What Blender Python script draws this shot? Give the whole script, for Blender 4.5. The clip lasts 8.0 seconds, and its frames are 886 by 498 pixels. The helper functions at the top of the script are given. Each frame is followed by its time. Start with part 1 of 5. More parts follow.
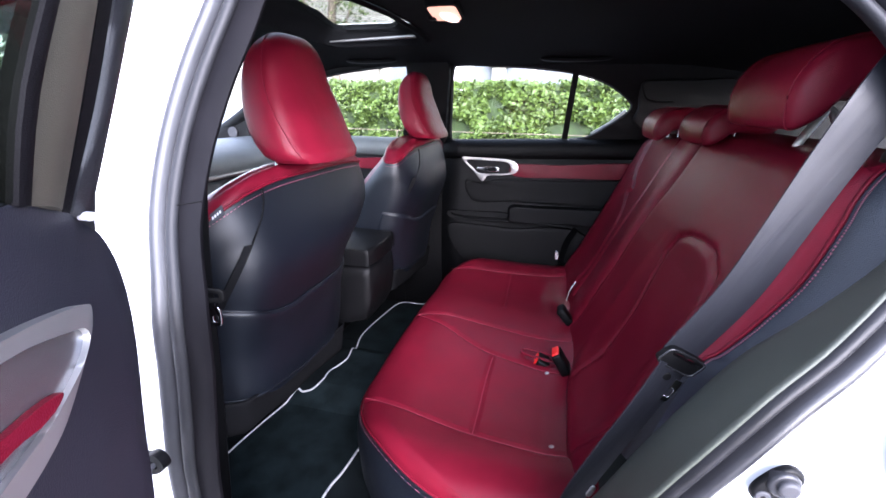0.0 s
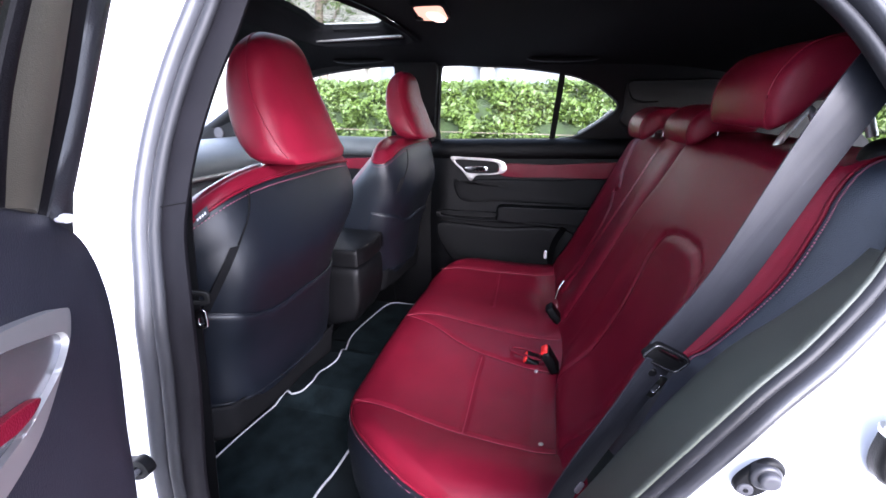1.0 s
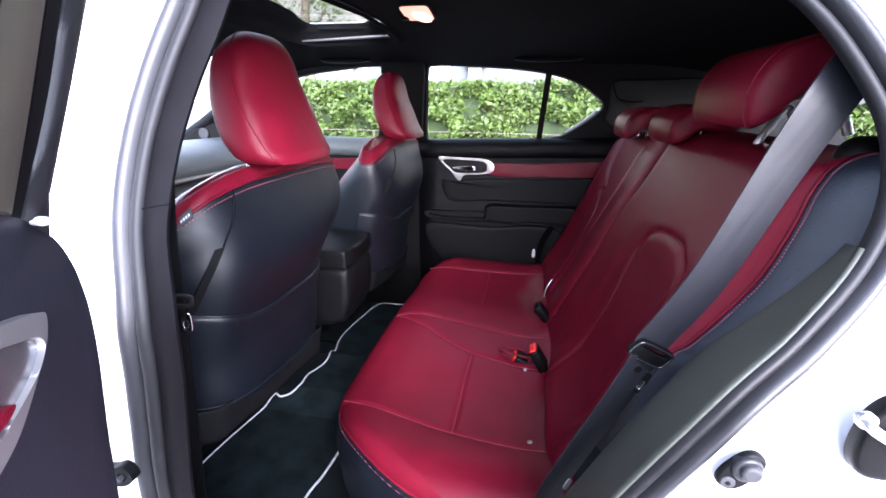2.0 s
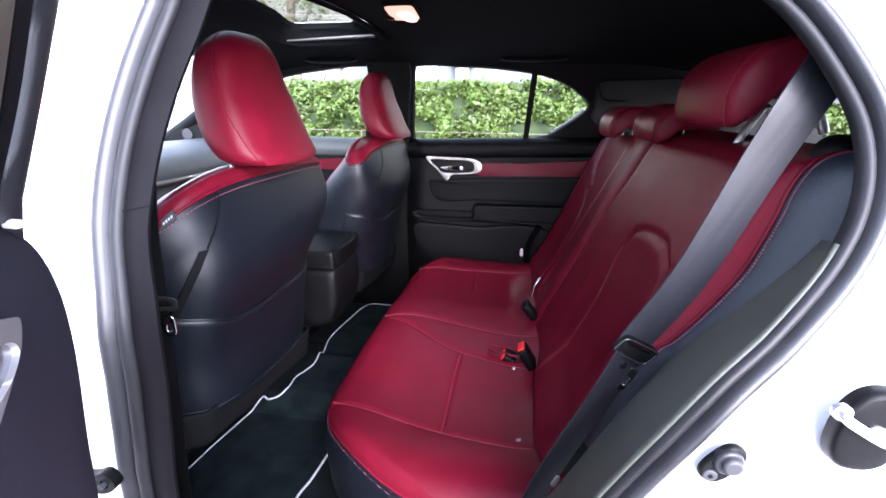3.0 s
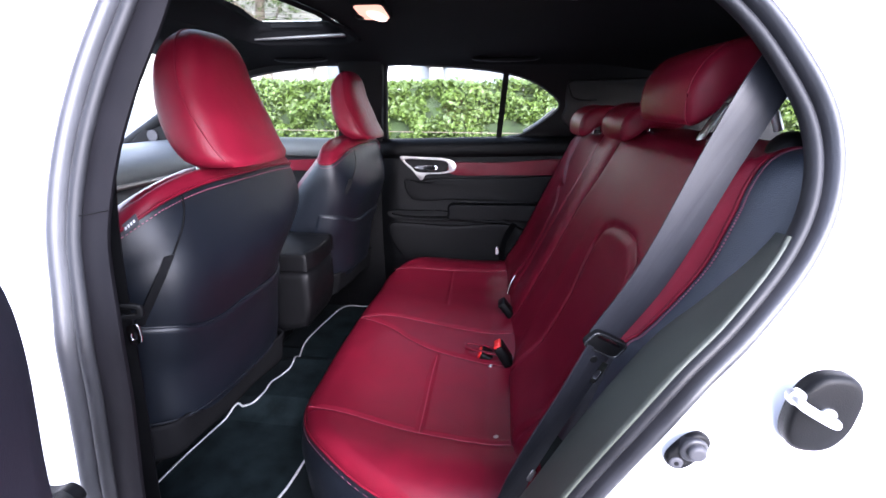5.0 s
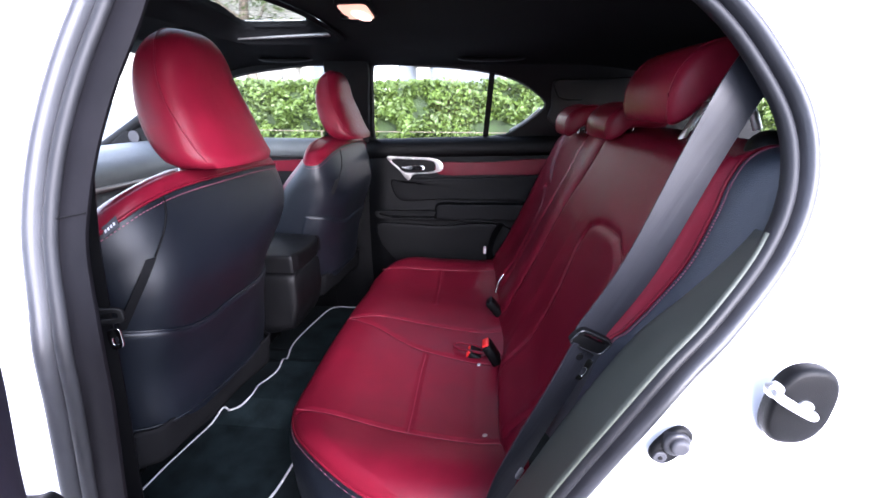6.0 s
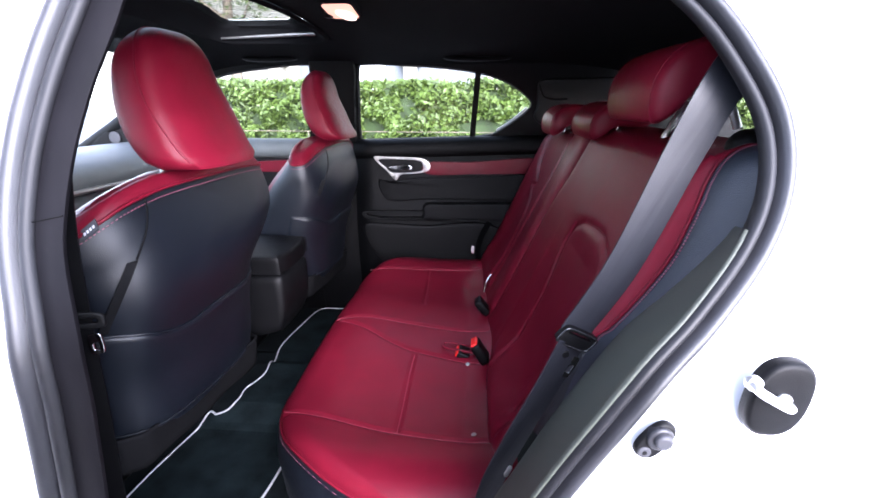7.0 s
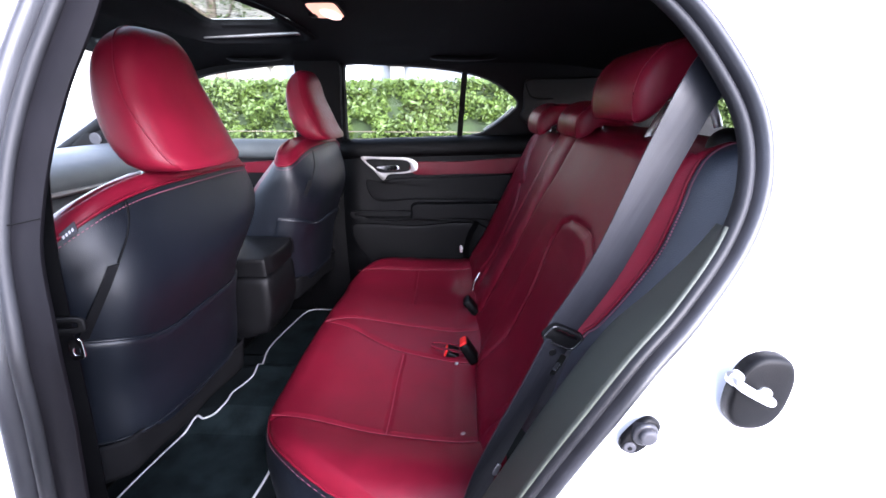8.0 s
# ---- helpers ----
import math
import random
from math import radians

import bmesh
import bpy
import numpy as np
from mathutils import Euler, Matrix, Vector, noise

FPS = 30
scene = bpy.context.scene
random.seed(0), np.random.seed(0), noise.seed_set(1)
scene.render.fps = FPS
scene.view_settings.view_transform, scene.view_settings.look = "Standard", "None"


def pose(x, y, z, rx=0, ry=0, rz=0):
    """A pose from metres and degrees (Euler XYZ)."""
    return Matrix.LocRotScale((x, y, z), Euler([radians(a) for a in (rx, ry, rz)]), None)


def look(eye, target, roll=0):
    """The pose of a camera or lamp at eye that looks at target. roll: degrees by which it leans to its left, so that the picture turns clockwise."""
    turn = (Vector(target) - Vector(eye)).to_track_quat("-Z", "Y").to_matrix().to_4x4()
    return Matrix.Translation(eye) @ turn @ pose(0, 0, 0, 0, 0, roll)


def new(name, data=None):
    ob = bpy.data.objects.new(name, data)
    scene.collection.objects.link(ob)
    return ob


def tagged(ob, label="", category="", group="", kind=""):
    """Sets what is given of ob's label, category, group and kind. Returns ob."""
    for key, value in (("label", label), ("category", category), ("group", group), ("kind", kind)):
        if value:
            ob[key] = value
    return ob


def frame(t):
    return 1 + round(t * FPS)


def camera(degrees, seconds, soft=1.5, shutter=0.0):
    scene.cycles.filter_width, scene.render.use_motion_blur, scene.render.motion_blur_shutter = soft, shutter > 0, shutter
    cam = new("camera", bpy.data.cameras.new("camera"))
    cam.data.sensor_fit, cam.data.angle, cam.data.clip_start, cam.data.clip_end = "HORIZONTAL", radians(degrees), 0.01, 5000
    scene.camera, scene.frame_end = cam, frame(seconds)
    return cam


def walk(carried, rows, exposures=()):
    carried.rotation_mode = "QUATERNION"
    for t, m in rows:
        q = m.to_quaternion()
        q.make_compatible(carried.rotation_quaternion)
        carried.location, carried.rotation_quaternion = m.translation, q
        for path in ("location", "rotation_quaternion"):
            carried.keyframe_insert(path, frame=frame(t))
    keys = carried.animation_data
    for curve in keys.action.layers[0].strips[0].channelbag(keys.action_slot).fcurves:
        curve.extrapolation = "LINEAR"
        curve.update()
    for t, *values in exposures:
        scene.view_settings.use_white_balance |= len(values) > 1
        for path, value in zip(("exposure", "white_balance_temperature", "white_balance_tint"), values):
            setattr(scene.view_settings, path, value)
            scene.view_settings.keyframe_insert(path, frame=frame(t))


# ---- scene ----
# The car's axes: x runs to its tail, y across it to its right side, z up.
LENS = 91.33
ROWS = [
    (0, -0.0149, -1.1549, 1.2001, 14.793, -18.701, 0.788),
    (1, -0.0112, -1.1546, 1.2000, 13.420, -18.687, 0.720),
    (2, -0.0075, -1.1544, 1.2000, 11.970, -18.678, 0.646),
    (3, -0.0037, -1.1541, 1.2000, 10.463, -18.676, 0.567),
    (4, 0.0000, -1.1538, 1.2000, 8.919, -18.679, 0.482),
    (5, 0.0037, -1.1536, 1.2000, 7.358, -18.687, 0.391),
    (6, 0.0075, -1.1533, 1.2000, 5.800, -18.701, 0.295),
    (7, 0.0112, -1.1530, 1.2000, 4.265, -18.721, 0.194),
    (8, 0.0149, -1.1528, 1.1999, 2.773, -18.746, 0.086),
]


def stand(x, y, z, yaw, pitch, roll):
    """A camera pose from a place, a heading (left of +y), a pitch and a roll."""
    a, b = radians(yaw), radians(pitch)
    way = Vector((-math.sin(a) * math.cos(b), math.cos(a) * math.cos(b), math.sin(b)))
    eye = Vector((x, y, z))
    return look(eye, eye + way, roll)


cam = camera(LENS, 8.0, soft=1.6)
walk(cam, [(t, stand(*row)) for t, *row in ROWS], exposures=[(0, 3.93, 5720, 22), (8, 3.93, 5720, 22)])

# ---- world and sun ----
world = bpy.data.worlds.new("world")
scene.world = world
world.use_nodes = True
wn = world.node_tree.nodes
sky = wn.new("ShaderNodeTexSky")
sky.sky_type = "NISHITA"
sky.sun_disc = False
sky.sun_elevation, sky.sun_rotation = radians(24), radians(157)
sky.dust_density = 1.0
wn["Background"].inputs["Strength"].default_value = 0.115
overcast = wn.new("ShaderNodeHueSaturation")
overcast.inputs["Saturation"].default_value = 0.5
world.node_tree.links.new(sky.outputs[0], overcast.inputs["Color"])
world.node_tree.links.new(overcast.outputs[0], wn["Background"].inputs["Color"])
sun = new("sun", bpy.data.lights.new("sun", "SUN"))
sun.data.energy, sun.data.angle, sun.data.color = 1.2, radians(55), (1.0, 0.985, 0.965)
# the sun's azimuth, from +y clockwise, is the sky's sun_rotation
az, el = radians(157), radians(24)
sun.matrix_world = look((0, 0, 30), Vector((0, 0, 30)) - Vector((math.sin(az) * math.cos(el), math.cos(az) * math.cos(el), math.sin(el))))


# ---- materials ----
def material(name, color, rough=0.5, metal=0.0, spec=0.5, var=0.15, scale=8.0, fine=0.0, fine_scale=400.0, bump=0.0, bump_scale=300.0,
             voronoi=False, tint=None, coat=0.0, sheen=0.0, rough_var=0.08, wrinkle=0.0):
    """A surface with a base colour that varies softly at two scales, and a fine relief."""
    m = bpy.data.materials.new(name)
    m.use_nodes = True
    nt = m.node_tree
    n, l = nt.nodes, nt.links
    b = n["Principled BSDF"]
    b.inputs["Roughness"].default_value, b.inputs["Metallic"].default_value = rough, metal
    b.inputs["Specular IOR Level"].default_value = spec
    b.inputs["Coat Weight"].default_value, b.inputs["Sheen Weight"].default_value = coat, sheen
    tc = n.new("ShaderNodeTexCoord")
    n1 = n.new("ShaderNodeTexNoise")
    n1.inputs["Scale"].default_value, n1.inputs["Detail"].default_value = scale, 5
    l.new(tc.outputs["Object"], n1.inputs["Vector"])
    n2 = n.new("ShaderNodeTexNoise")
    n2.inputs["Scale"].default_value, n2.inputs["Detail"].default_value = fine_scale, 3
    l.new(tc.outputs["Object"], n2.inputs["Vector"])
    add = n.new("ShaderNodeMath")
    add.operation = "MULTIPLY_ADD"
    add.inputs[1].default_value = fine
    l.new(n2.outputs["Fac"], add.inputs[0])
    l.new(n1.outputs["Fac"], add.inputs[2])
    mix = n.new("ShaderNodeMix")
    mix.data_type = "RGBA"
    lo = tint or [c * (1 - var) for c in color]
    hi = [min(1, c * (1 + var)) for c in color]
    mix.inputs["A"].default_value, mix.inputs["B"].default_value = (*lo, 1), (*hi, 1)
    ramp = n.new("ShaderNodeMapRange")
    ramp.inputs[1].default_value, ramp.inputs[2].default_value = 0.3 + fine * 0.3, 0.7 + fine * 0.7
    l.new(add.outputs[0], ramp.inputs[0])
    l.new(ramp.outputs[0], mix.inputs["Factor"])
    l.new(mix.outputs["Result"], b.inputs["Base Color"])
    rr = n.new("ShaderNodeMapRange")
    rr.inputs[3].default_value, rr.inputs[4].default_value = max(0.02, rough - rough_var), min(1, rough + rough_var)
    l.new(n1.outputs["Fac"], rr.inputs[0])
    l.new(rr.outputs[0], b.inputs["Roughness"])
    if bump:
        t = n.new("ShaderNodeTexVoronoi" if voronoi else "ShaderNodeTexNoise")
        t.inputs["Scale"].default_value = bump_scale
        l.new(tc.outputs["Object"], t.inputs["Vector"])
        bp = n.new("ShaderNodeBump")
        bp.inputs["Strength"].default_value, bp.inputs["Distance"].default_value = bump, 0.001
        l.new(t.outputs["Distance" if voronoi else "Fac"], bp.inputs["Height"])
        if wrinkle:
            w = n.new("ShaderNodeTexNoise")
            w.inputs["Scale"].default_value, w.inputs["Detail"].default_value, w.inputs["Distortion"].default_value = 26.0, 4.0, 1.2
            l.new(tc.outputs["Object"], w.inputs["Vector"])
            b2 = n.new("ShaderNodeBump")
            b2.inputs["Strength"].default_value, b2.inputs["Distance"].default_value = wrinkle, 0.006
            l.new(w.outputs["Fac"], b2.inputs["Height"])
            l.new(b2.outputs[0], bp.inputs["Normal"])
        l.new(bp.outputs[0], b.inputs["Normal"])
    return m


def glass(name, color, rough=0.0):
    m = bpy.data.materials.new(name)
    m.use_nodes = True
    n, l = m.node_tree.nodes, m.node_tree.links
    out = n["Material Output"]
    n.remove(n["Principled BSDF"])
    tr, gl, mx = n.new("ShaderNodeBsdfTransparent"), n.new("ShaderNodeBsdfGlossy"), n.new("ShaderNodeMixShader")
    lw = n.new("ShaderNodeLayerWeight")
    lw.inputs["Blend"].default_value = 0.5
    power, scale = n.new("ShaderNodeMath"), n.new("ShaderNodeMath")
    power.operation, scale.operation = "POWER", "MULTIPLY_ADD"
    power.inputs[1].default_value, scale.inputs[1].default_value, scale.inputs[2].default_value = 5.0, 0.6, 0.03
    l.new(lw.outputs["Facing"], power.inputs[0])
    l.new(power.outputs[0], scale.inputs[0])
    tr.inputs["Color"].default_value = (*color, 1)
    gl.inputs["Roughness"].default_value = rough
    l.new(scale.outputs[0], mx.inputs["Fac"])
    l.new(tr.outputs[0], mx.inputs[1])
    l.new(gl.outputs[0], mx.inputs[2])
    l.new(mx.outputs[0], out.inputs["Surface"])
    return m


def emitter(name, color, strength):
    m = bpy.data.materials.new(name)
    m.use_nodes = True
    b = m.node_tree.nodes["Principled BSDF"]
    b.inputs["Base Color"].default_value = (*color, 1)
    b.inputs["Emission Color"].default_value = (*color, 1)
    b.inputs["Emission Strength"].default_value = strength
    return m


RED = material("red_leather", (0.103, 0.0042, 0.0122), 0.36, spec=0.14, wrinkle=0.06, var=0.12, scale=14, bump=0.25, bump_scale=900, voronoi=True, rough_var=0.06)
NAVY = material("black_leather", (0.0028, 0.004, 0.0068), 0.4, spec=0.42, wrinkle=0.05, var=0.2, scale=10, bump=0.3, bump_scale=900, voronoi=True, rough_var=0.06)
# The seat backs' leather again, lighter, with the doorway's sky light in its colour.
NAVY_LIT = material("skylit_black_leather", (0.0155, 0.02, 0.0285), 0.45, spec=0.5, wrinkle=0.03, var=0.15, scale=10, bump=0.3, bump_scale=900, voronoi=True, rough_var=0.06)
LINING = material("pillar_lining", (0.0038, 0.0034, 0.0042), 0.6, spec=0.06, var=0.2, scale=18, bump=0.3, bump_scale=1200, rough_var=0.1)
PLASTIC = material("black_plastic", (0.0017, 0.0017, 0.002), 0.48, spec=0.15, var=0.25, scale=18, bump=0.3, bump_scale=1200, rough_var=0.1)
TRIM = material("grey_trim", (0.036, 0.041, 0.032), 0.6, spec=0.4, var=0.25, scale=9, fine=0.3, bump=0.3, bump_scale=1500)
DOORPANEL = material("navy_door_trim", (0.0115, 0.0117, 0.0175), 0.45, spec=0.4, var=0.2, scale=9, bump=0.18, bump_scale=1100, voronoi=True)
STEEL = material("bright_steel", (0.86, 0.86, 0.87), 0.3, metal=0.9, var=0.04, scale=40)
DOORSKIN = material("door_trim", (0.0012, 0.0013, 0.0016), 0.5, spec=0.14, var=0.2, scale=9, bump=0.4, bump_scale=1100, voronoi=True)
RUBBER_IN = material("rubber_bead", (0.006, 0.006, 0.0072), 0.5, spec=0.25, var=0.25, scale=30, bump=0.2, bump_scale=700)
RUBBER = material("rubber", (0.011, 0.0112, 0.0135), 0.42, spec=0.42, var=0.25, scale=30, bump=0.2, bump_scale=700)
LINER = material("headliner", (0.0075, 0.0078, 0.0085), 0.95, spec=0.08, var=0.25, scale=25, fine=0.6, bump=0.5, bump_scale=1500)
PAINT = material("white_paint", (0.82, 0.82, 0.83), 0.18, var=0.01, scale=3, coat=0.6, rough_var=0.03)
SILVER = material("satin_silver", (0.38, 0.365, 0.345), 0.35, metal=0.88, var=0.06, scale=20)
CHROME = material("chrome", (0.85, 0.85, 0.86), 0.08, metal=1.0, var=0.03, scale=20, rough_var=0.03)
CARPET = material("dark_carpet", (0.0055, 0.0078, 0.0088), 0.95, spec=0.1, var=0.5, scale=20, fine=1.0, fine_scale=900, bump=1.0, bump_scale=1300)
MATPILE = material("mat_pile", (0.0075, 0.0118, 0.013), 0.95, spec=0.06, var=0.85, scale=14, fine=0.8, fine_scale=500, bump=1.0, bump_scale=1000)
PIPING = material("mat_piping", (0.5, 0.5, 0.52), 0.75, var=0.25, scale=160, bump=0.5, bump_scale=900)
KICK = material("matt_vinyl", (0.0045, 0.0045, 0.005), 0.8, spec=0.06, var=0.2, scale=20, bump=0.4, bump_scale=900)
BELT = material("belt_webbing", (0.0105, 0.011, 0.0145), 0.5, spec=0.34, var=0.12, scale=60)


def weave(m, way):
    """Fine ribs and soft streaks that run along a strap's direction."""
    n, l = m.node_tree.nodes, m.node_tree.links
    b = n["Principled BSDF"]
    tc = n.new("ShaderNodeTexCoord")
    mp = n.new("ShaderNodeMapping")
    mp.vector_type = "TEXTURE"
    mp.inputs["Rotation"].default_value = Vector((0, 0, 1)).rotation_difference(Vector(way)).to_euler()
    mp.inputs["Scale"].default_value = (1, 1, 14)
    l.new(tc.outputs["Object"], mp.inputs["Vector"])
    t = n.new("ShaderNodeTexNoise")
    t.inputs["Scale"].default_value, t.inputs["Detail"].default_value = 130.0, 3.0
    l.new(mp.outputs[0], t.inputs["Vector"])
    bp = n.new("ShaderNodeBump")
    bp.inputs["Strength"].default_value, bp.inputs["Distance"].default_value = 0.22, 0.002
    l.new(t.outputs["Fac"], bp.inputs["Height"])
    l.new(bp.outputs[0], b.inputs["Normal"])
    rr = n.new("ShaderNodeMapRange")
    rr.inputs[3].default_value, rr.inputs[4].default_value = 0.4, 0.6
    l.new(t.outputs["Fac"], rr.inputs[0])
    l.new(rr.outputs[0], b.inputs["Roughness"])


weave(BELT, (0.42, 0.0, 0.9))
STITCH = material("pink_stitching", (0.2, 0.06, 0.09), 0.7, var=0.2, scale=200)
SEAM = material("seam_thread", (0.2, 0.018, 0.035), 0.5, var=0.2, scale=200)
BUCKLE_RED = material("red_button", (0.65, 0.02, 0.015), 0.35, var=0.08, scale=40)
GLOSS = material("gloss_black", (0.012, 0.012, 0.013), 0.15, spec=0.6, var=0.1, scale=60)
TRIM_DARK = material("dark_pillar_trim", (0.011, 0.011, 0.0112), 0.6, spec=0.25, var=0.15, scale=14, fine=0.3, bump=0.2, bump_scale=1500)
PALE_SILVER = material("pale_satin_silver", (0.4, 0.395, 0.39), 0.36, metal=0.82, var=0.05, scale=20)
# Darker than the bezel's silver: the recess's shading is in the base colour.
SHADED_SILVER = material("shaded_cup_silver", (0.26, 0.26, 0.27), 0.25, metal=0.85, var=0.05, scale=20)
SATIN = material("dark_satin_silver", (0.55, 0.53, 0.51), 0.3, metal=0.9, var=0.08, scale=20)
PRIVACY = glass("privacy_glass", (0.42, 0.46, 0.4))
BRONZE = material("bronze_garnish", (0.042, 0.037, 0.027), 0.5, var=0.12, scale=14, fine=0.3, bump=0.2, bump_scale=1500)
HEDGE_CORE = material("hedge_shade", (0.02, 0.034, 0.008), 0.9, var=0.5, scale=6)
GREYCAP = material("grey_rubber_cap", (0.022, 0.022, 0.026), 0.6, var=0.15, scale=60)
GREY_WARM = material("pillar_trim", (0.2, 0.19, 0.18), 0.7, var=0.12, scale=15, fine=0.3, bump=0.2, bump_scale=1500)
DASH = material("dashboard_vinyl", (0.065, 0.073, 0.074), 0.45, var=0.15, scale=12, bump=0.4, bump_scale=900, voronoi=True)
LABEL = material("fabric_label", (0.025, 0.026, 0.032), 0.8, var=0.3, scale=300)
LENSGLOW = emitter("lamp_lens", (1.0, 0.46, 0.3), 0.1)
BULBGLOW = emitter("lamp_bulb", (1.0, 0.66, 0.48), 0.24)
SUNGLASS = glass("sunroof_glass", (0.7, 0.73, 0.7))
CLEAR = glass("clear_glass", (0.92, 0.95, 0.93))
LEAF = material("hedge_leaf", (0.052, 0.083, 0.0095), 0.55, var=0.5, scale=3.5, fine=0.6, fine_scale=30)
BARK = material("bark", (0.13, 0.1, 0.075), 0.9, var=0.4, scale=15, bump=0.8, bump_scale=60)
PAVING = material("concrete_paving", (0.2, 0.197, 0.19), 0.85, var=0.15, scale=1.5, fine=0.5, fine_scale=60, bump=0.4, bump_scale=90)
RENDER_WALL = material("pale_wall", (0.25, 0.23, 0.2), 0.85, var=0.15, scale=1.2, fine=0.3, fine_scale=40)
SHUTTER = material("grey_shutter", (0.085, 0.092, 0.105), 0.5, var=0.12, scale=3)
WHITE_WALL = material("white_wall", (0.55, 0.55, 0.54), 0.8, var=0.08, scale=1.0)


# ---- building helpers ----
def spline(pts, n, closed=False):
    """n points on a smooth curve through pts."""
    p = [Vector(q) if len(q) == 3 else Vector((*q, 0)) for q in pts]
    two = len(pts[0]) == 2
    k = len(p)
    out = []
    spans = k if closed else k - 1
    for i in range(n):
        s = i * spans / (n if closed else n - 1)
        j = min(int(s), spans - 1)
        u = s - j
        if closed:
            a, b, c, d = (p[(j + o) % k] for o in (-1, 0, 1, 2))
        else:
            b, c = p[j], p[j + 1]
            a = p[j - 1] if j else b * 2 - c
            d = p[j + 2] if j + 2 < k else c * 2 - b
        q = 0.5 * (2 * b + (c - a) * u + (2 * a - 5 * b + 4 * c - d) * u * u + (3 * b - a - 3 * c + d) * u ** 3)
        out.append((q.x, q.y) if two else q)
    return out


def curve_of(pts):
    """A function y(x) that runs smoothly through pts, given in rising x."""
    xs = np.array([p[0] for p in pts], float)
    ys = np.array([p[1] for p in pts], float)
    m = np.gradient(ys, xs)

    def f(x):
        x = min(max(x, xs[0]), xs[-1])
        j = min(max(int(np.searchsorted(xs, x)) - 1, 0), len(xs) - 2)
        h = xs[j + 1] - xs[j]
        t = (x - xs[j]) / h
        return float((2 * t ** 3 - 3 * t * t + 1) * ys[j] + (t ** 3 - 2 * t * t + t) * h * m[j] + (3 * t * t - 2 * t ** 3) * ys[j + 1] + (t ** 3 - t * t) * h * m[j + 1])
    return f


def mesh_of(verts, faces):
    bm = bmesh.new()
    vs = [bm.verts.new(v) for v in verts]
    for f in faces:
        try:
            bm.faces.new([vs[i] for i in f])
        except ValueError:
            pass
    return bm


def loft(rings, closed=True, caps=False):
    """A skin over rings of equal count."""
    n = len(rings[0])
    verts = [v for r in rings for v in r]
    faces = []
    for j in range(len(rings) - 1):
        for i in range(n if closed else n - 1):
            a, b = j * n + i, j * n + (i + 1) % n
            faces.append((a, b, b + n, a + n))
    if caps:
        faces.append(tuple(range(n))[::-1])
        faces.append(tuple((len(rings) - 1) * n + i for i in range(n)))
    return mesh_of(verts, faces)


def sheet(f, nu, nv, keep=None):
    """A skin f(u, v) over the unit square; keep(u, v) says which cells stay."""
    verts = [f(i / nu, j / nv) for j in range(nv + 1) for i in range(nu + 1)]
    faces = []
    for j in range(nv):
        for i in range(nu):
            if keep is None or keep((i + 0.5) / nu, (j + 0.5) / nv):
                a = j * (nu + 1) + i
                faces.append((a, a + 1, a + nu + 2, a + nu + 1))
    bm = mesh_of(verts, faces)
    bmesh.ops.delete(bm, geom=[v for v in bm.verts if not v.link_faces], context="VERTS")
    return bm


def tube(path, r, sides=8, closed=False, flat=1.0, up=Vector((0, 0, 1)), caps=True):
    """A round or flattened rod along a path of Vectors; r may be a list."""
    n = len(path)
    rings = []
    for i in range(n):
        a = path[i - 1] if (i or closed) else path[0]
        b = path[(i + 1) % n] if (i < n - 1 or closed) else path[-1]
        d = (b - a).normalized()
        s = d.cross(up)
        s = s.normalized() if s.length > 1e-4 else d.cross(Vector((1, 0, 0))).normalized()
        w = s.cross(d)
        q = r[i] if isinstance(r, (list, tuple)) else r
        rings.append([path[i] + s * (math.cos(2 * math.pi * k / sides) * q) + w * (math.sin(2 * math.pi * k / sides) * q * flat) for k in range(sides)])
    if closed:
        rings.append(rings[0])
    bm = loft(rings, True, caps and not closed)
    if closed:
        bmesh.ops.remove_doubles(bm, verts=bm.verts, dist=1e-6)
    return bm


def ribbon(path, widths, side, thick=0.0015):
    """A strap along a path; side(i) is the unit vector across it."""
    rings = []
    for i, p in enumerate(path):
        s = side(i).normalized()
        a = path[max(i - 1, 0)]
        b = path[min(i + 1, len(path) - 1)]
        nrm = (b - a).normalized().cross(s).normalized()
        w = widths[i] if isinstance(widths, (list, tuple)) else widths
        rings.append([p - s * w + nrm * thick, p + s * w + nrm * thick, p + s * w - nrm * thick, p - s * w - nrm * thick])
    return loft(rings, True, True)


def box(x0, x1, y0, y1, z0, z1, bevel=0.0, seg=2):
    bm = bmesh.new()
    bmesh.ops.create_cube(bm, size=1)
    for v in bm.verts:
        v.co = Vector((x0 + (v.co.x + 0.5) * (x1 - x0), y0 + (v.co.y + 0.5) * (y1 - y0), z0 + (v.co.z + 0.5) * (z1 - z0)))
    if bevel:
        bmesh.ops.bevel(bm, geom=bm.edges[:], offset=bevel, segments=seg, profile=0.5, affect="EDGES", clamp_overlap=True)
    return bm


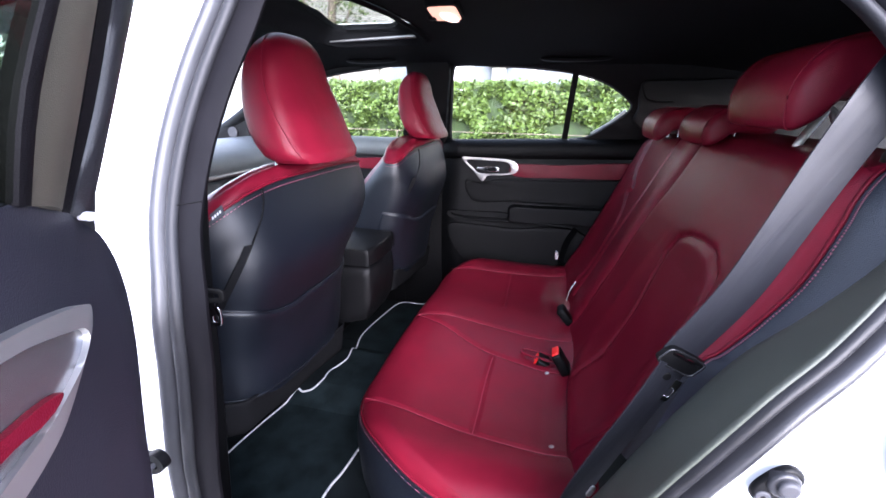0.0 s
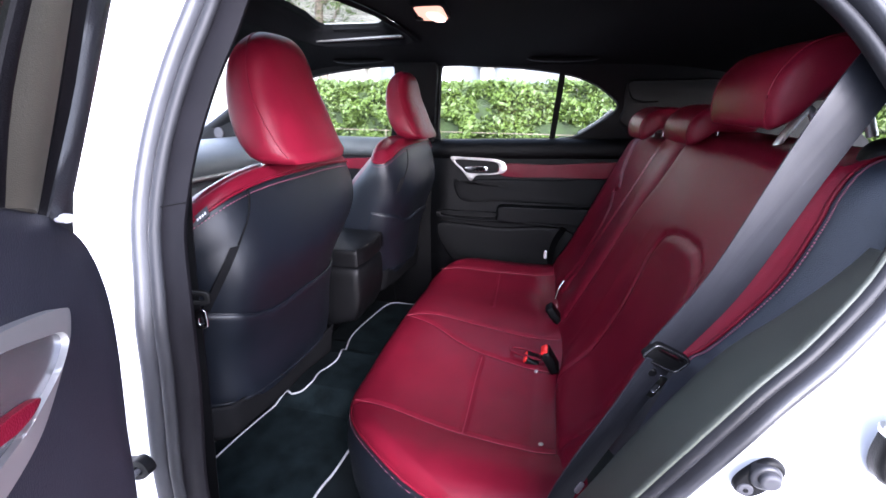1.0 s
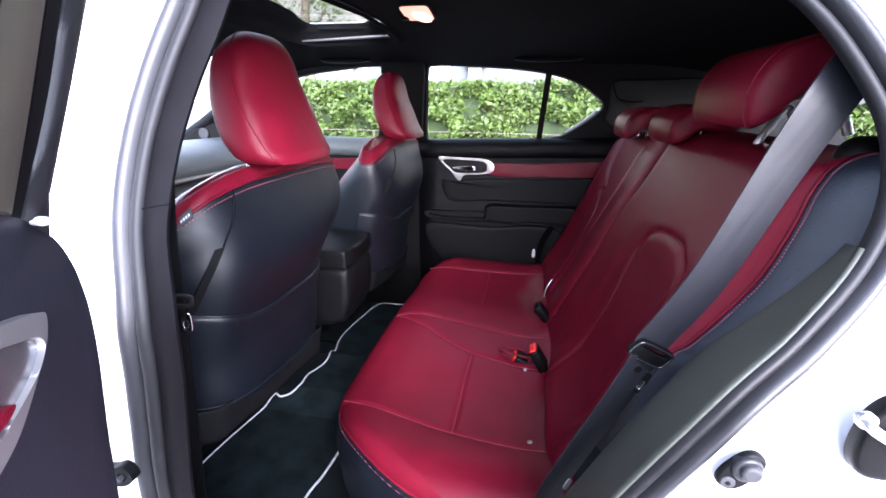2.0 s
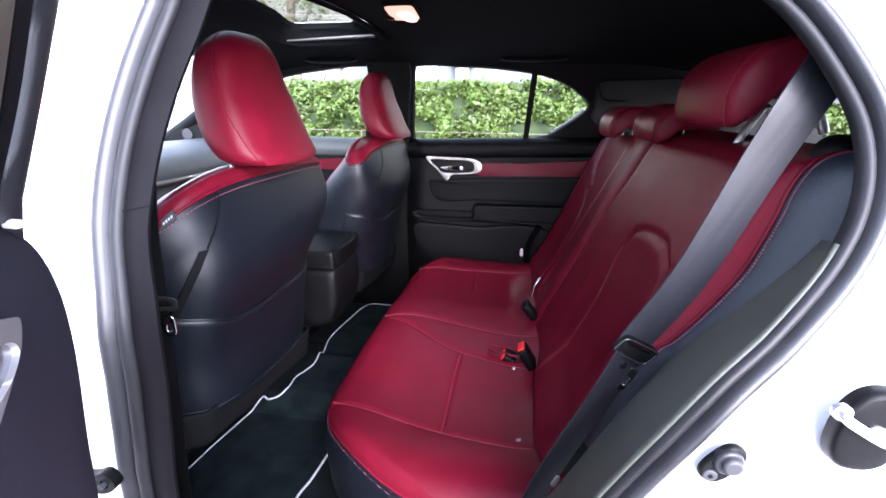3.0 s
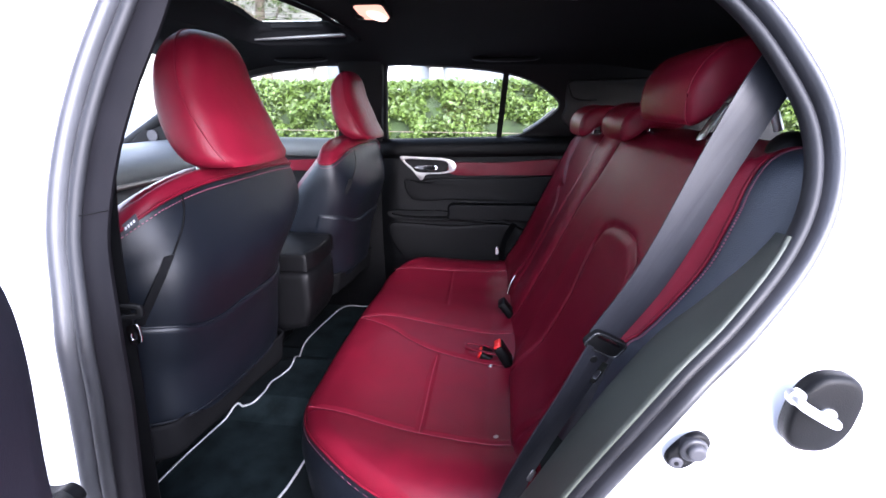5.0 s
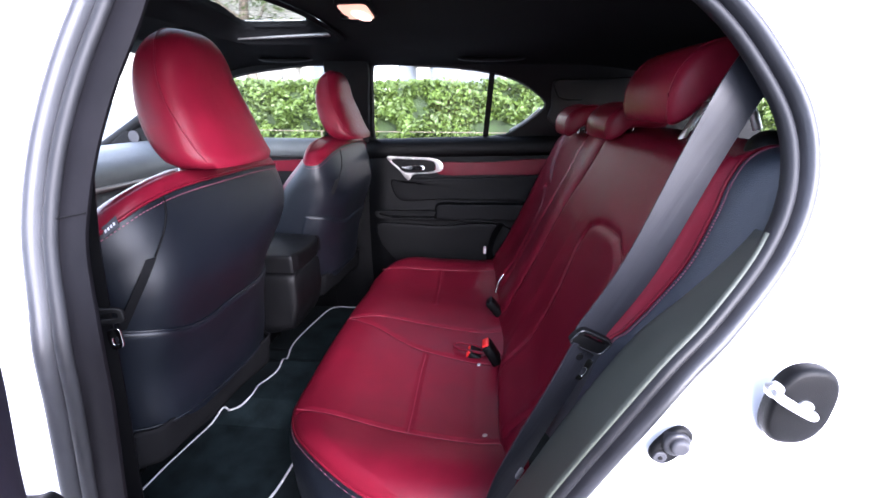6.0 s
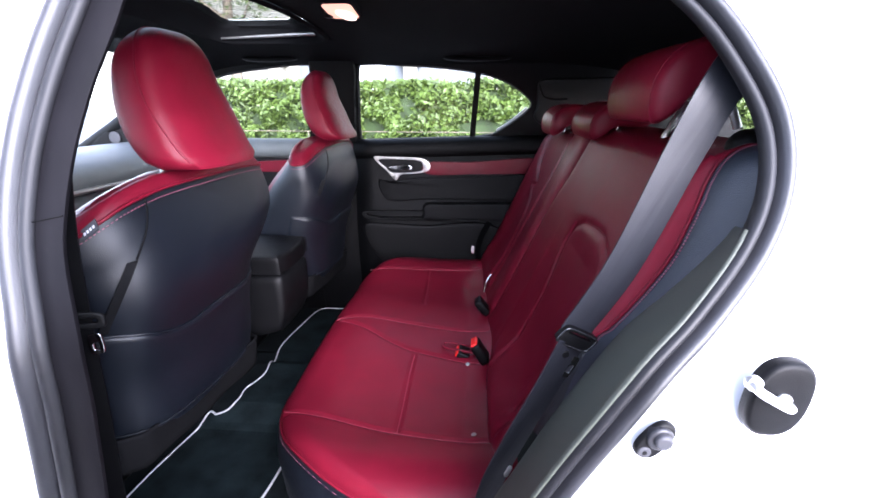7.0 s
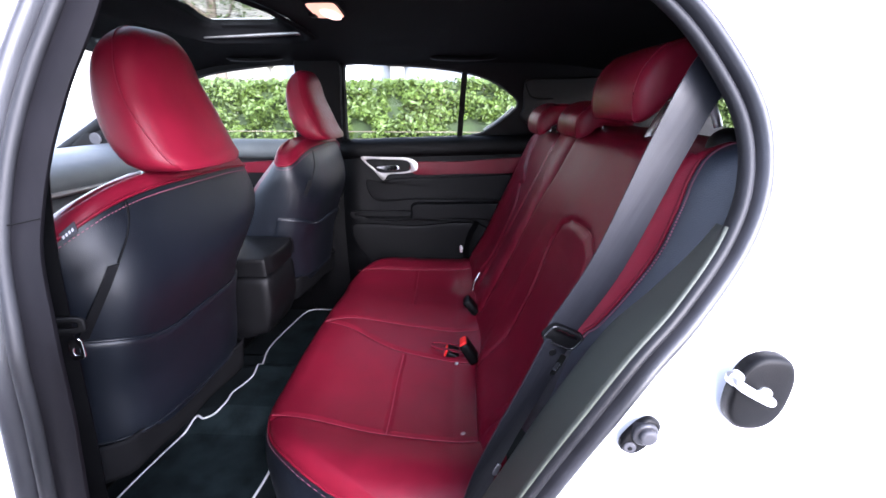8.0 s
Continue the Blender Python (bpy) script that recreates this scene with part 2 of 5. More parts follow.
def plate(outline, depth, place, bevel=0.003, holes=()):
    """A plate of a 2D outline with holes, its faces depth apart and its rim bevelled. place(u, v, w) lays it into the world."""
    bm = bmesh.new()
    for loop in (outline, *holes):
        vs = [bm.verts.new((*p, 0)) for p in loop]
        for i, v in enumerate(vs):
            bm.edges.new((v, vs[(i + 1) % len(vs)]))
    bmesh.ops.triangle_fill(bm, edges=bm.edges[:], use_beauty=True)
    for f in bm.faces:
        if f.normal.z < 0:
            f.normal_flip()
    ext = bmesh.ops.extrude_face_region(bm, geom=bm.faces[:])
    for v in [g for g in ext["geom"] if isinstance(g, bmesh.types.BMVert)]:
        v.co.z += depth
    if bevel:
        rim = [e for e in bm.edges if len(e.link_faces) == 2 and abs(e.verts[0].co.z - e.verts[1].co.z) < 1e-6 and e.calc_face_angle(0) > 1.0 and e.verts[0].co.z > depth * 0.5]
        bmesh.ops.bevel(bm, geom=rim, offset=bevel, segments=3, profile=0.5, affect="EDGES", clamp_overlap=True)
    for v in bm.verts:
        v.co = place(*v.co)
    return bm


def pillow(outline, front, place, edge=0.012, rings=6, dome=0.0, back=0.0):
    """A padded shape: outline (u, v) with a rounded rim of radius edge and a domed face; closed at w = -back."""
    c = Vector((sum(p[0] for p in outline) / len(outline), sum(p[1] for p in outline) / len(outline)))
    size = max((Vector(p) - c).length for p in outline)
    out = [[(*p, -back) for p in outline]]
    for k in range(rings + 1):
        a = math.pi / 2 * k / rings
        s = 1 - edge * (1 - math.cos(a)) / size
        out.append([(*(c + (Vector(p) - c) * s), (front - edge) + edge * math.sin(a)) for p in outline])
    for k in range(1, 7):
        s = (1 - edge / size) * (1 - k / 6.0)
        s = max(s, 0.02)
        out.append([(*(c + (Vector(p) - c) * s), front + dome * (1 - s * s)) for p in outline])
    bm = loft(out, True, True)
    for v in bm.verts:
        v.co = place(*v.co)
    return bm


def squircle(cx, cy, rx, ry, power, n):
    out = []
    for i in range(n):
        a = 2 * math.pi * i / n
        c, s = math.cos(a), math.sin(a)
        out.append((cx + rx * math.copysign(abs(c) ** (2 / power), c), cy + ry * math.copysign(abs(s) ** (2 / power), s)))
    return out


def thing(name, label="", category="", group="", kind="", at=(0, 0, 0)):
    ob = new(name)
    ob.location = at
    ob.empty_display_size = 0.05
    return tagged(ob, label, category, group, kind)


def link_mesh(name, bm, mat, smooth=True):
    bmesh.ops.recalc_face_normals(bm, faces=bm.faces[:])
    me = bpy.data.meshes.new(name)
    bm.to_mesh(me)
    bm.free()
    for m in (mat if isinstance(mat, (list, tuple)) else [mat]):
        me.materials.append(m)
    if smooth:
        me.shade_smooth()
    return new(name, me)


def part(name, bm, mat, parent, label="", smooth=True, angle=62, thick=0.0, offset=0.0):
    """One mesh under a thing or a part; bm is in the world's axes less the thing's place."""
    ob = link_mesh(name, bm, mat, smooth)
    ob.parent = parent
    if angle and smooth:
        for p in ob.data.polygons:
            p.use_smooth = True
        ob.data.set_sharp_from_angle(angle=radians(angle))
    if thick:
        so = ob.modifiers.new("solid", "SOLIDIFY")
        so.thickness, so.offset = thick, offset
    return tagged(ob, label)


def single(name, bm, mat, label, category, kind="", group="", smooth=True, angle=62, thick=0.0, offset=0.0):
    """A thing of one mesh."""
    ob = part(name, bm, mat, None, label, smooth, angle, thick, offset)
    return tagged(ob, "", category, group, kind)


def join(*bms):
    """Several shapes of one part as one mesh."""
    out = bmesh.new()
    for b in bms:
        me = bpy.data.meshes.new("tmp")
        b.to_mesh(me)
        b.free()
        out.from_mesh(me)
        bpy.data.meshes.remove(me)
    return out


# ---- the car's shell ----
def near_y(z):
    """The near side's door plane: upright below the belt, leaning in above it."""
    d = z - 0.955
    return -0.80 + 0.225 * (d + math.sqrt(d * d + 0.0009))


def far_y(z):
    return 0.71 - max(0.0, z - 1.03) * 0.28


DOORWAY = [(0.232, 1.295), (0.275, 1.234), (0.297, 1.18), (0.296, 1.123), (0.273, 1.068), (0.228, 1.008), (0.183, 0.957), (0.144, 0.892), (0.106, 0.82),
           (0.068, 0.74), (0.03, 0.66), (-0.03, 0.52), (-0.1, 0.43), (-0.25, 0.40), (-0.40, 0.42), (-0.465, 0.53), (-0.472, 0.64), (-0.47, 0.728), (-0.457, 0.827),
           (-0.448, 0.905), (-0.450, 0.973), (-0.473, 1.064), (-0.477, 1.148), (-0.466, 1.23), (-0.446, 1.303), (-0.428, 1.36), (-0.385, 1.405), (-0.29, 1.428), (-0.1, 1.425), (0.06, 1.395), (0.16, 1.352)]
LOOP = spline(DOORWAY, 156, closed=True)


def loop_normals(loop):
    out = []
    n = len(loop)
    for i in range(n):
        d = Vector(loop[(i + 1) % n]) - Vector(loop[i - 1])
        out.append(Vector((-d.y, d.x)).normalized())
    return out


NORMALS = loop_normals(LOOP)
if sum(Vector(p).dot(q) for p, q in zip([(a - 0.0, b - 0.9) for a, b in LOOP], NORMALS)) < 0:
    NORMALS = [-q for q in NORMALS]


def hoop(out, dy, ahead=None):
    """The doorway's outline moved outwards by out and across by dy; ahead(x, z) adds to dy."""
    ring = []
    for (x, z), q in zip(LOOP, NORMALS):
        slim = min(1.0, max(0.0, (z - 0.95) / 0.1)) * (x < -0.4)
        o = out - 0.8 * slim * max(0.0, out - 0.11)
        a, b = x + q.x * o, z + q.y * o
        ring.append(Vector((a, near_y(z) + dy + (ahead(x, z) if ahead else 0.0), b)))
    return ring


body = thing("car_side", "white painted car body side with an open rear doorway", "car body", kind="structure")
# white jamb round the doorway, then the outer skin
skin = [hoop(0.008, 0.012), hoop(0.013, -0.001), hoop(0.03, -0.012), hoop(0.06, -0.026), hoop(0.10, -0.036), hoop(0.135, -0.042), hoop(0.15, -0.052), hoop(0.155, -0.075)]
part("jamb", loft(skin), PAINT, body, "glossy white painted door jamb")


def outer_skin():
    """The skin outside the jamb, down to the sill and up to the roof."""
    inner = hoop(0.155, -0.075)
    big = []
    for p in inner:
        d = Vector((p.x + 0.08, 0, p.z - 0.88))
        k = 1.55
        q = Vector((-0.08 + d.x * k, 0, min(1.40, max(0.22, 0.88 + d.z * 1.25))))
        if p.x < -0.3 and p.z > 1.0:
            # the B-pillar, with the front window beyond it
            q.x, q.z = p.x - 0.035, min(q.z, p.z + 0.03)
        q.y = near_y(q.z) - 0.078
        big.append(q)
    return loft([inner, big])


part("outer_panel", outer_skin(), PAINT, body, "glossy white painted body panel", thick=0.004)
# rubber seal: an outer lip, a groove and an inner bead
seal = thing("door_seal", "black rubber weatherstrip round the rear doorway", "door seal", kind="structure")


def wider(x):
    """The seal is broader on the pillar side."""
    t = min(1.0, max(0.0, (0.05 - x) / 0.3))
    return 1.0 + 0.45 * t * t * (3 - 2 * t)


def seal_ring(out, dy):
    ring = []
    for (x, z), q in zip(LOOP, NORMALS):
        o = out * wider(x)
        ring.append(Vector((x + q.x * o, near_y(z) + dy, z + q.y * o)))
    return ring


part("outer_lip", loft([seal_ring(a, b) for a, b in ((0.0150, 0.006), (0.0148, -0.002), (0.0125, -0.0066), (0.0095, -0.0078), (0.006, -0.0066), (0.003, -0.003), (0.001, 0.0035), (-0.001, 0.008))]), RUBBER, seal, "soft outer rubber lip")
part("inner_bead", loft([seal_ring(a, b) for a, b in ((0.001, 0.008), (-0.0008, 0.003), (-0.003, -0.002), (-0.0055, -0.0048), (-0.0085, -0.0056), (-0.0115, -0.004), (-0.0135, 0.0), (-0.014, 0.006), (-0.012, 0.012))]), RUBBER_IN, seal, "rounded inner bead")


def reveal_ring(inset, dy, wide, dy_wide):
    """Inside the seal: inset on the pillar side, wide on the tail side."""
    ring = []
    for (x, z), q in zip(LOOP, NORMALS):
        t = min(1.0, max(0.0, (x + 0.15) / 0.2))
        t = t * t * (3 - 2 * t)
        o = inset + (wide - inset) * t
        y = dy + (dy_wide - dy) * t
        ring.append(Vector((x - q.x * o, near_y(z) + y, z - q.y * o)))
    return ring


reveal = thing("doorway_trim", "dark grey plastic trim lining the rear doorway", "trim", kind="structure")
part("lining", loft([reveal_ring(0.018, 0.006, 0.004, 0.012), reveal_ring(0.022, 0.002, 0.003, 0.014), reveal_ring(0.047, 0.002, 0.001, 0.018), reveal_ring(0.0535, 0.004, -0.002, 0.022), reveal_ring(0.054, 0.008, -0.006, 0.026), reveal_ring(0.04, 0.02, -0.012, 0.034), reveal_ring(-0.03, 0.05, -0.03, 0.05), reveal_ring(-0.12, 0.06, -0.14, 0.06)]), LINING, reveal)


part("trim_joint", tube([Vector((-0.4565, -0.7445, 1.0785)), Vector((-0.4499, -0.7432, 1.0797)), Vector((-0.4309, -0.7424, 1.0837)), Vector((-0.422, -0.7412, 1.0855))], 0.0008, 6), KICK, reveal, "thin joint across the pillar trim")

# wheel arch trim between the doorway's seal and the seat
ARCH = [i for i, (x, z) in enumerate(LOOP) if x > -0.07 and z < 1.09]


def arch_trim(u, v):
    k = ARCH[round(u * (len(ARCH) - 1))]
    (x, z), q = LOOP[k], NORMALS[k]
    y0 = near_y(z) + 0.001
    y1 = max(y0 + 0.004, -0.68)
    a = min(1.0, v / 0.8)
    b = max(0.0, (v - 0.8) / 0.2)
    o = 0.0145 - 0.030 * a - 0.05 * b
    return Vector((x - q.x * o, y0 + (y1 - y0) * a + 0.02 * b, z - q.y * o))


arch = single("wheel_arch_trim", sheet(arch_trim, len(ARCH) - 1, 14), TRIM, "grey-green plastic wheel arch trim beside the rear seat", "trim", "structure", thick=0.004)
part("trim_ridge", tube([arch_trim(i / (len(ARCH) - 1), 0.03) + Vector((-0.0008, -0.0006, 0.0008)) for i in range(len(ARCH)) if LOOP[ARCH[i]][1] < 1.0], 0.0008, 6), TRIM, arch)
# the floor pan and carpets
floor = single("floor", box(-1.5, 1.1, -0.78, 0.72, 0.20, 0.262, 0.01), CARPET, "dark carpeted car floor", "floor", "structure")


def floor_z(y):
    """The floor's height: a low tunnel along the middle."""
    t = min(1.0, max(0.0, (0.19 - abs(y - 0.02)) / 0.09))
    return 0.263 + 0.045 * t * t * (3 - 2 * t)


single("floor_tunnel", sheet(lambda u, v: Vector((-1.4 + 1.1 * u, -0.26 + 0.54 * v, floor_z(-0.26 + 0.54 * v) + 0.001)), 4, 36), CARPET, "low carpeted tunnel along the car floor", "floor", "structure", thick=0.004)


# the roof lining, with the opening for the sunroof
def roof_z(x, y):
    return 1.415 - 0.075 * (abs(y) / 0.6) ** 2.4 - (0.10 * ((x - 0.25) / 0.6) ** 2 if x > 0.25 else 0.0) - (0.16 * ((-x - 0.85) / 0.5) ** 2 if x < -0.85 else 0.0)


ROOF = (-0.86, -0.47, -0.37, 0.37)
single("ceiling", sheet(lambda u, v: Vector((-1.15 + 2.1 * u, -0.62 + 1.24 * v, roof_z(-1.15 + 2.1 * u, -0.62 + 1.24 * v))), 126, 62,
       lambda u, v: not (ROOF[0] < -1.15 + 2.1 * u < ROOF[1] and ROOF[2] < -0.62 + 1.24 * v < ROOF[3])), LINER, "black woven roof lining", "ceiling", "structure", thick=0.012, offset=1)
single("roof_panel", sheet(lambda u, v: Vector((-1.2 + 2.25 * u, -0.66 + 1.32 * v, roof_z(-1.2 + 2.25 * u, (-0.66 + 1.32 * v) * 0.9) + 0.045)), 90, 44,
       lambda u, v: not (-0.83 < -1.2 + 2.25 * u < -0.5 and abs(-0.66 + 1.32 * v) < 0.345)), PAINT, "white painted car roof panel", "roof", "structure", thick=0.002, offset=1)

sunroof = thing("sunroof", "tilted glass sunroof in a black frame", "sunroof")
fr = []
x0, x1, y0, y1 = ROOF
for (grow, dz) in ((0.012, -0.004), (0.004, -0.012), (-0.006, -0.008), (-0.012, 0.03), (-0.03, 0.034), (-0.032, 0.05)):
    ring = []
    for x, y in squircle((x0 + x1) / 2, 0, (x1 - x0) / 2 + grow, (y1 - y0) / 2 + grow, 9, 72):
        bow = (0.075 * (1 - (y / 0.37) ** 2) if x < (x0 + x1) / 2 else -0.06) * max(0.0, dz) / 0.05
        ring.append(Vector((x + bow, y, roof_z(x, y) + dz)))
    fr.append(ring)
part("frame", loft(fr), LINER, sunroof, "black sunroof frame")
part("rail", tube([Vector((x0 + 0.03 + (x1 - x0 - 0.06) * i / 12, y1 - 0.022, roof_z(-0.6, y1) + 0.004 + 0.012 * i / 12)) for i in range(13)], [0.003 + 0.0003 * i for i in range(13)], 8), SILVER, sunroof, "bright metal sunroof rail")
part("pane", sheet(lambda u, v: Vector((x0 + 0.03 + (x1 - x0 - 0.06) * u, y0 + 0.03 + (y1 - y0 - 0.06) * v, 1.452 - 0.05 * ((v - 0.5) * 1.2) ** 2)), 8, 12), SUNGLASS, sunroof, "tinted sunroof pane", thick=0.004).visible_shadow = False

dome = thing("dome_lamp", "lit rectangular dome lamp in the roof lining", "lamp")
LAMP = [Vector(p) for p in ((-0.337, -0.128), (-0.264, -0.131), (-0.287, 0.052), (-0.363, 0.048))]


def lamp_outline(k):
    """The lamp's slanted rectangle with round corners, k times its size."""
    out = []
    for u, v in squircle(0.5, 0.5, 0.5 * k, 0.5 * k, 7, 52):
        p = (LAMP[0] * (1 - u) + LAMP[1] * u) * (1 - v) + (LAMP[3] * (1 - u) + LAMP[2] * u) * v
        out.append((p.x, p.y))
    return out


part("housing", plate(lamp_outline(1.1), 0.02, lambda u, v, w: Vector((u, v, 1.42 - w)), 0.003), LINER, dome, "black lamp housing")
part("lens", pillow(lamp_outline(0.94), 0.012, lambda u, v, w: Vector((u, v, 1.41 - w)), 0.006, dome=0.002), LENSGLOW, dome, "warm glowing lens")
part("bulb_window", pillow([(-0.296 + (u + 0.296) * 0.95, v) for u, v in squircle(-0.306, -0.02, 0.017, 0.055, 3, 30)], 0.004, lambda u, v, w: Vector((u, v, 1.3965 - w)), 0.002), BULBGLOW, dome, "brightest strip of the lens over the bulb")
part("switch", box(-0.362, -0.345, -0.02, 0.006, 1.392, 1.402, 0.003), PLASTIC, dome, "small black lamp switch")

# ---- the far side ----
single("far_sill", box(-1.5, 1.1, 0.675, 0.76, 0.19, 0.37, 0.012), PLASTIC, "black plastic sill trim", "trim", "structure")
far = thing("far_side", "dark trimmed inner side of the car with its window openings", "car body", kind="structure")


def far_place(u, v, w):
    return Vector((u, far_y(v) - w, v))


REAR_WIN = spline([(-0.475, 1.06), (-0.465, 1.2), (-0.452, 1.32), (-0.425, 1.338), (-0.338, 1.338), (-0.142, 1.327), (0.012, 1.308), (0.115, 1.278), (0.183, 1.238), (0.222, 1.2),
                   (0.205, 1.165), (0.153, 1.123), (0.09, 1.082), (0.03, 1.068), (-0.15, 1.052), (-0.44, 1.042)], 64, True)
FRONT_WIN = spline([(-0.69, 1.06), (-0.665, 1.2), (-0.635, 1.32), (-0.66, 1.338), (-0.80, 1.328), (-1.02, 1.296), (-1.22, 1.222), (-1.38, 1.12), (-1.41, 1.05), (-1.25, 1.02), (-0.9, 1.022), (-0.72, 1.032)], 56, True)
part("window_frame", plate([(-1.72, 1.0), (0.6, 1.0), (0.6, 1.40), (-1.0, 1.40), (-1.25, 1.285), (-1.46, 1.155), (-1.72, 1.015)], 0.03, lambda u, v, w: far_place(u, v, w - 0.015), 0.006, (REAR_WIN, FRONT_WIN)), PLASTIC, far, "black window surround", angle=40)
for name, loop in (("window_1", REAR_WIN), ("window_2", FRONT_WIN)):
    win = thing(name, "clear side window of the car with a view of a hedge", "window", kind="structure")
    p = part("pane", plate(loop, 0.004, lambda u, v, w: far_place(u, v, w - 0.04), 0), CLEAR, win)
    p.visible_shadow = False
    ring = [Vector(far_place(a, b, 0.0)) for a, b in loop]
    part("rubber_edge", tube(ring, 0.005, 6, True, up=Vector((0, 1, 0))), RUBBER, win)
part("quarter_bar", loft([[far_place(a + da, z, w) for da, w in ((-0.011, -0.03), (0.011, -0.03), (0.011, 0.012), (-0.011, 0.012))] for a, z in ((-0.008, 1.05), (0.012, 1.32))], True, True), PLASTIC, bpy.data.objects["window_1"], smooth=False)
# bright light-catching edge along the quarter window's lower slope
part("quarter_edge", tube([far_place(a, b, -0.012) for a, b in spline([(0.21, 1.178), (0.155, 1.128), (0.095, 1.088)], 12)], 0.009, 8), SILVER, bpy.data.objects["window_1"], "pale edge trim")

# B-pillar trim on the far side
part("pillar_trim", plate(spline([(-0.675, 0.24), (-0.675, 0.8), (-0.672, 1.05), (-0.635, 1.25), (-0.62, 1.36), (-0.47, 1.36), (-0.475, 1.2), (-0.49, 1.05), (-0.49, 0.8), (-0.49, 0.24)], 60, True), 0.03, lambda u, v, w: far_place(u, v, w + 0.012), 0.012), PLASTIC, far, angle=50)


def far_door(name, x0, x1, label):
    """A closed door's inner trim: a top roll and a lower panel."""
    d = thing(name, label, "door", kind="structure")
    prof = [(0.71, 1.045), (0.695, 1.05), (0.672, 1.045), (0.655, 1.03), (0.648, 1.00), (0.655, 0.985), (0.66, 0.975)]
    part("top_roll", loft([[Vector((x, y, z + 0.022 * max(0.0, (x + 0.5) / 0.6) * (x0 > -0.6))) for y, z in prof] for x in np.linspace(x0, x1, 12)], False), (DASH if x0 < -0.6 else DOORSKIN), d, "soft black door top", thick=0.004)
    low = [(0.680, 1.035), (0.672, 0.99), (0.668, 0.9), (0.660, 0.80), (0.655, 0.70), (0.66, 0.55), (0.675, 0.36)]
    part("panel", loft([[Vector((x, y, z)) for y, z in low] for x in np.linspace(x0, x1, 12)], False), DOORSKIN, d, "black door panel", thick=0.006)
    return d


rear_far = far_door("door_2", -0.50, 0.42, "closed rear door with black and red trim and a silver handle")
front_far = far_door("door_3", -1.45, -0.66, "closed front door with black and red trim")
part("red_insert", plate(spline([(-0.19, 0.915), (0.0, 0.918), (0.27, 0.93), (0.27, 0.985), (0.0, 0.968), (-0.19, 0.962)], 40, True), 0.012, lambda u, v, w: Vector((u, 0.664 - w, v)), 0.005), RED, rear_far, "red leather insert", angle=50)
part("red_insert", plate(spline([(-1.2, 0.90), (-0.95, 0.915), (-0.69, 0.92), (-0.69, 0.965), (-0.95, 0.955), (-1.2, 0.93)], 40, True), 0.012, lambda u, v, w: Vector((u, 0.664 - w, v)), 0.005), RED, front_far, "red leather insert", angle=50)
BEZEL = spline([(-0.415, 0.982), (-0.35, 0.985), (-0.25, 0.983), (-0.20, 0.975), (-0.178, 0.955), (-0.185, 0.93), (-0.23, 0.918), (-0.30, 0.912), (-0.325, 0.888), (-0.36, 0.925)], 60, True)
CUP = spline([(-0.395, 0.972), (-0.30, 0.975), (-0.225, 0.970), (-0.208, 0.948), (-0.22, 0.926), (-0.30, 0.919), (-0.345, 0.922), (-0.365, 0.94)], 40, True)
bez = part("handle_bezel", plate(BEZEL, 0.016, lambda u, v, w: Vector((u, 0.666 - w, v)), 0.005, (CUP,)), SATIN, rear_far, "satin silver handle surround", angle=50)
part("cup", plate(CUP, 0.003, lambda u, v, w: Vector((u, 0.664 - w, v)), 0), PLASTIC, bez)
part("door_lever", pillow(spline([(-0.35, 0.944), (-0.30, 0.950), (-0.258, 0.948), (-0.258, 0.932), (-0.30, 0.930), (-0.345, 0.936)], 30, True), 0.008, lambda u, v, w: Vector((u, 0.657 - w, v)), 0.004), CHROME, bez, "chrome door lever")
part("far_outer_skin", loft([[Vector((x, y, z)) for y, z in ((0.76, 0.22), (0.80, 0.32), (0.815, 0.6), (0.805, 0.85), (0.775, 1.0))] for x in (-1.7, -0.9, 0.1, 1.0)], False), PAINT, far, "white painted outer body side", thick=0.003)
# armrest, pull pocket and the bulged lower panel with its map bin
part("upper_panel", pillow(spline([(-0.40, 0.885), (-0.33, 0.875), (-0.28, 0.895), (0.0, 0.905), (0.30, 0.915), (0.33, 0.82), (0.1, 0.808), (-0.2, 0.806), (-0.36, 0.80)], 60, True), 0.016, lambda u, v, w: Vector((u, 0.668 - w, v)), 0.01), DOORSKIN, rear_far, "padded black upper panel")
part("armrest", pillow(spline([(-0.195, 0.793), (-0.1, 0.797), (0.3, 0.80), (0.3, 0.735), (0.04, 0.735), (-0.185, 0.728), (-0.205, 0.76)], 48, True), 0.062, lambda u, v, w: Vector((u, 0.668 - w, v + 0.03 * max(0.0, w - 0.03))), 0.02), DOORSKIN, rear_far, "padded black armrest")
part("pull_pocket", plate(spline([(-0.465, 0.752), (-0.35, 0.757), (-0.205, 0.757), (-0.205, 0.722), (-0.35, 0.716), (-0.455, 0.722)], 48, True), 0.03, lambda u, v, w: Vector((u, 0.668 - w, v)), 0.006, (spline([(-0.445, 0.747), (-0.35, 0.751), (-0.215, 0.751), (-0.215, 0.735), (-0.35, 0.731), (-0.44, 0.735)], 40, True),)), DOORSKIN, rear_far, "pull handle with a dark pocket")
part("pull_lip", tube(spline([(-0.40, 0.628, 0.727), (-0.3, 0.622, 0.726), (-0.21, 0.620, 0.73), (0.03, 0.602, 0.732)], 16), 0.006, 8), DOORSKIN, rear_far)
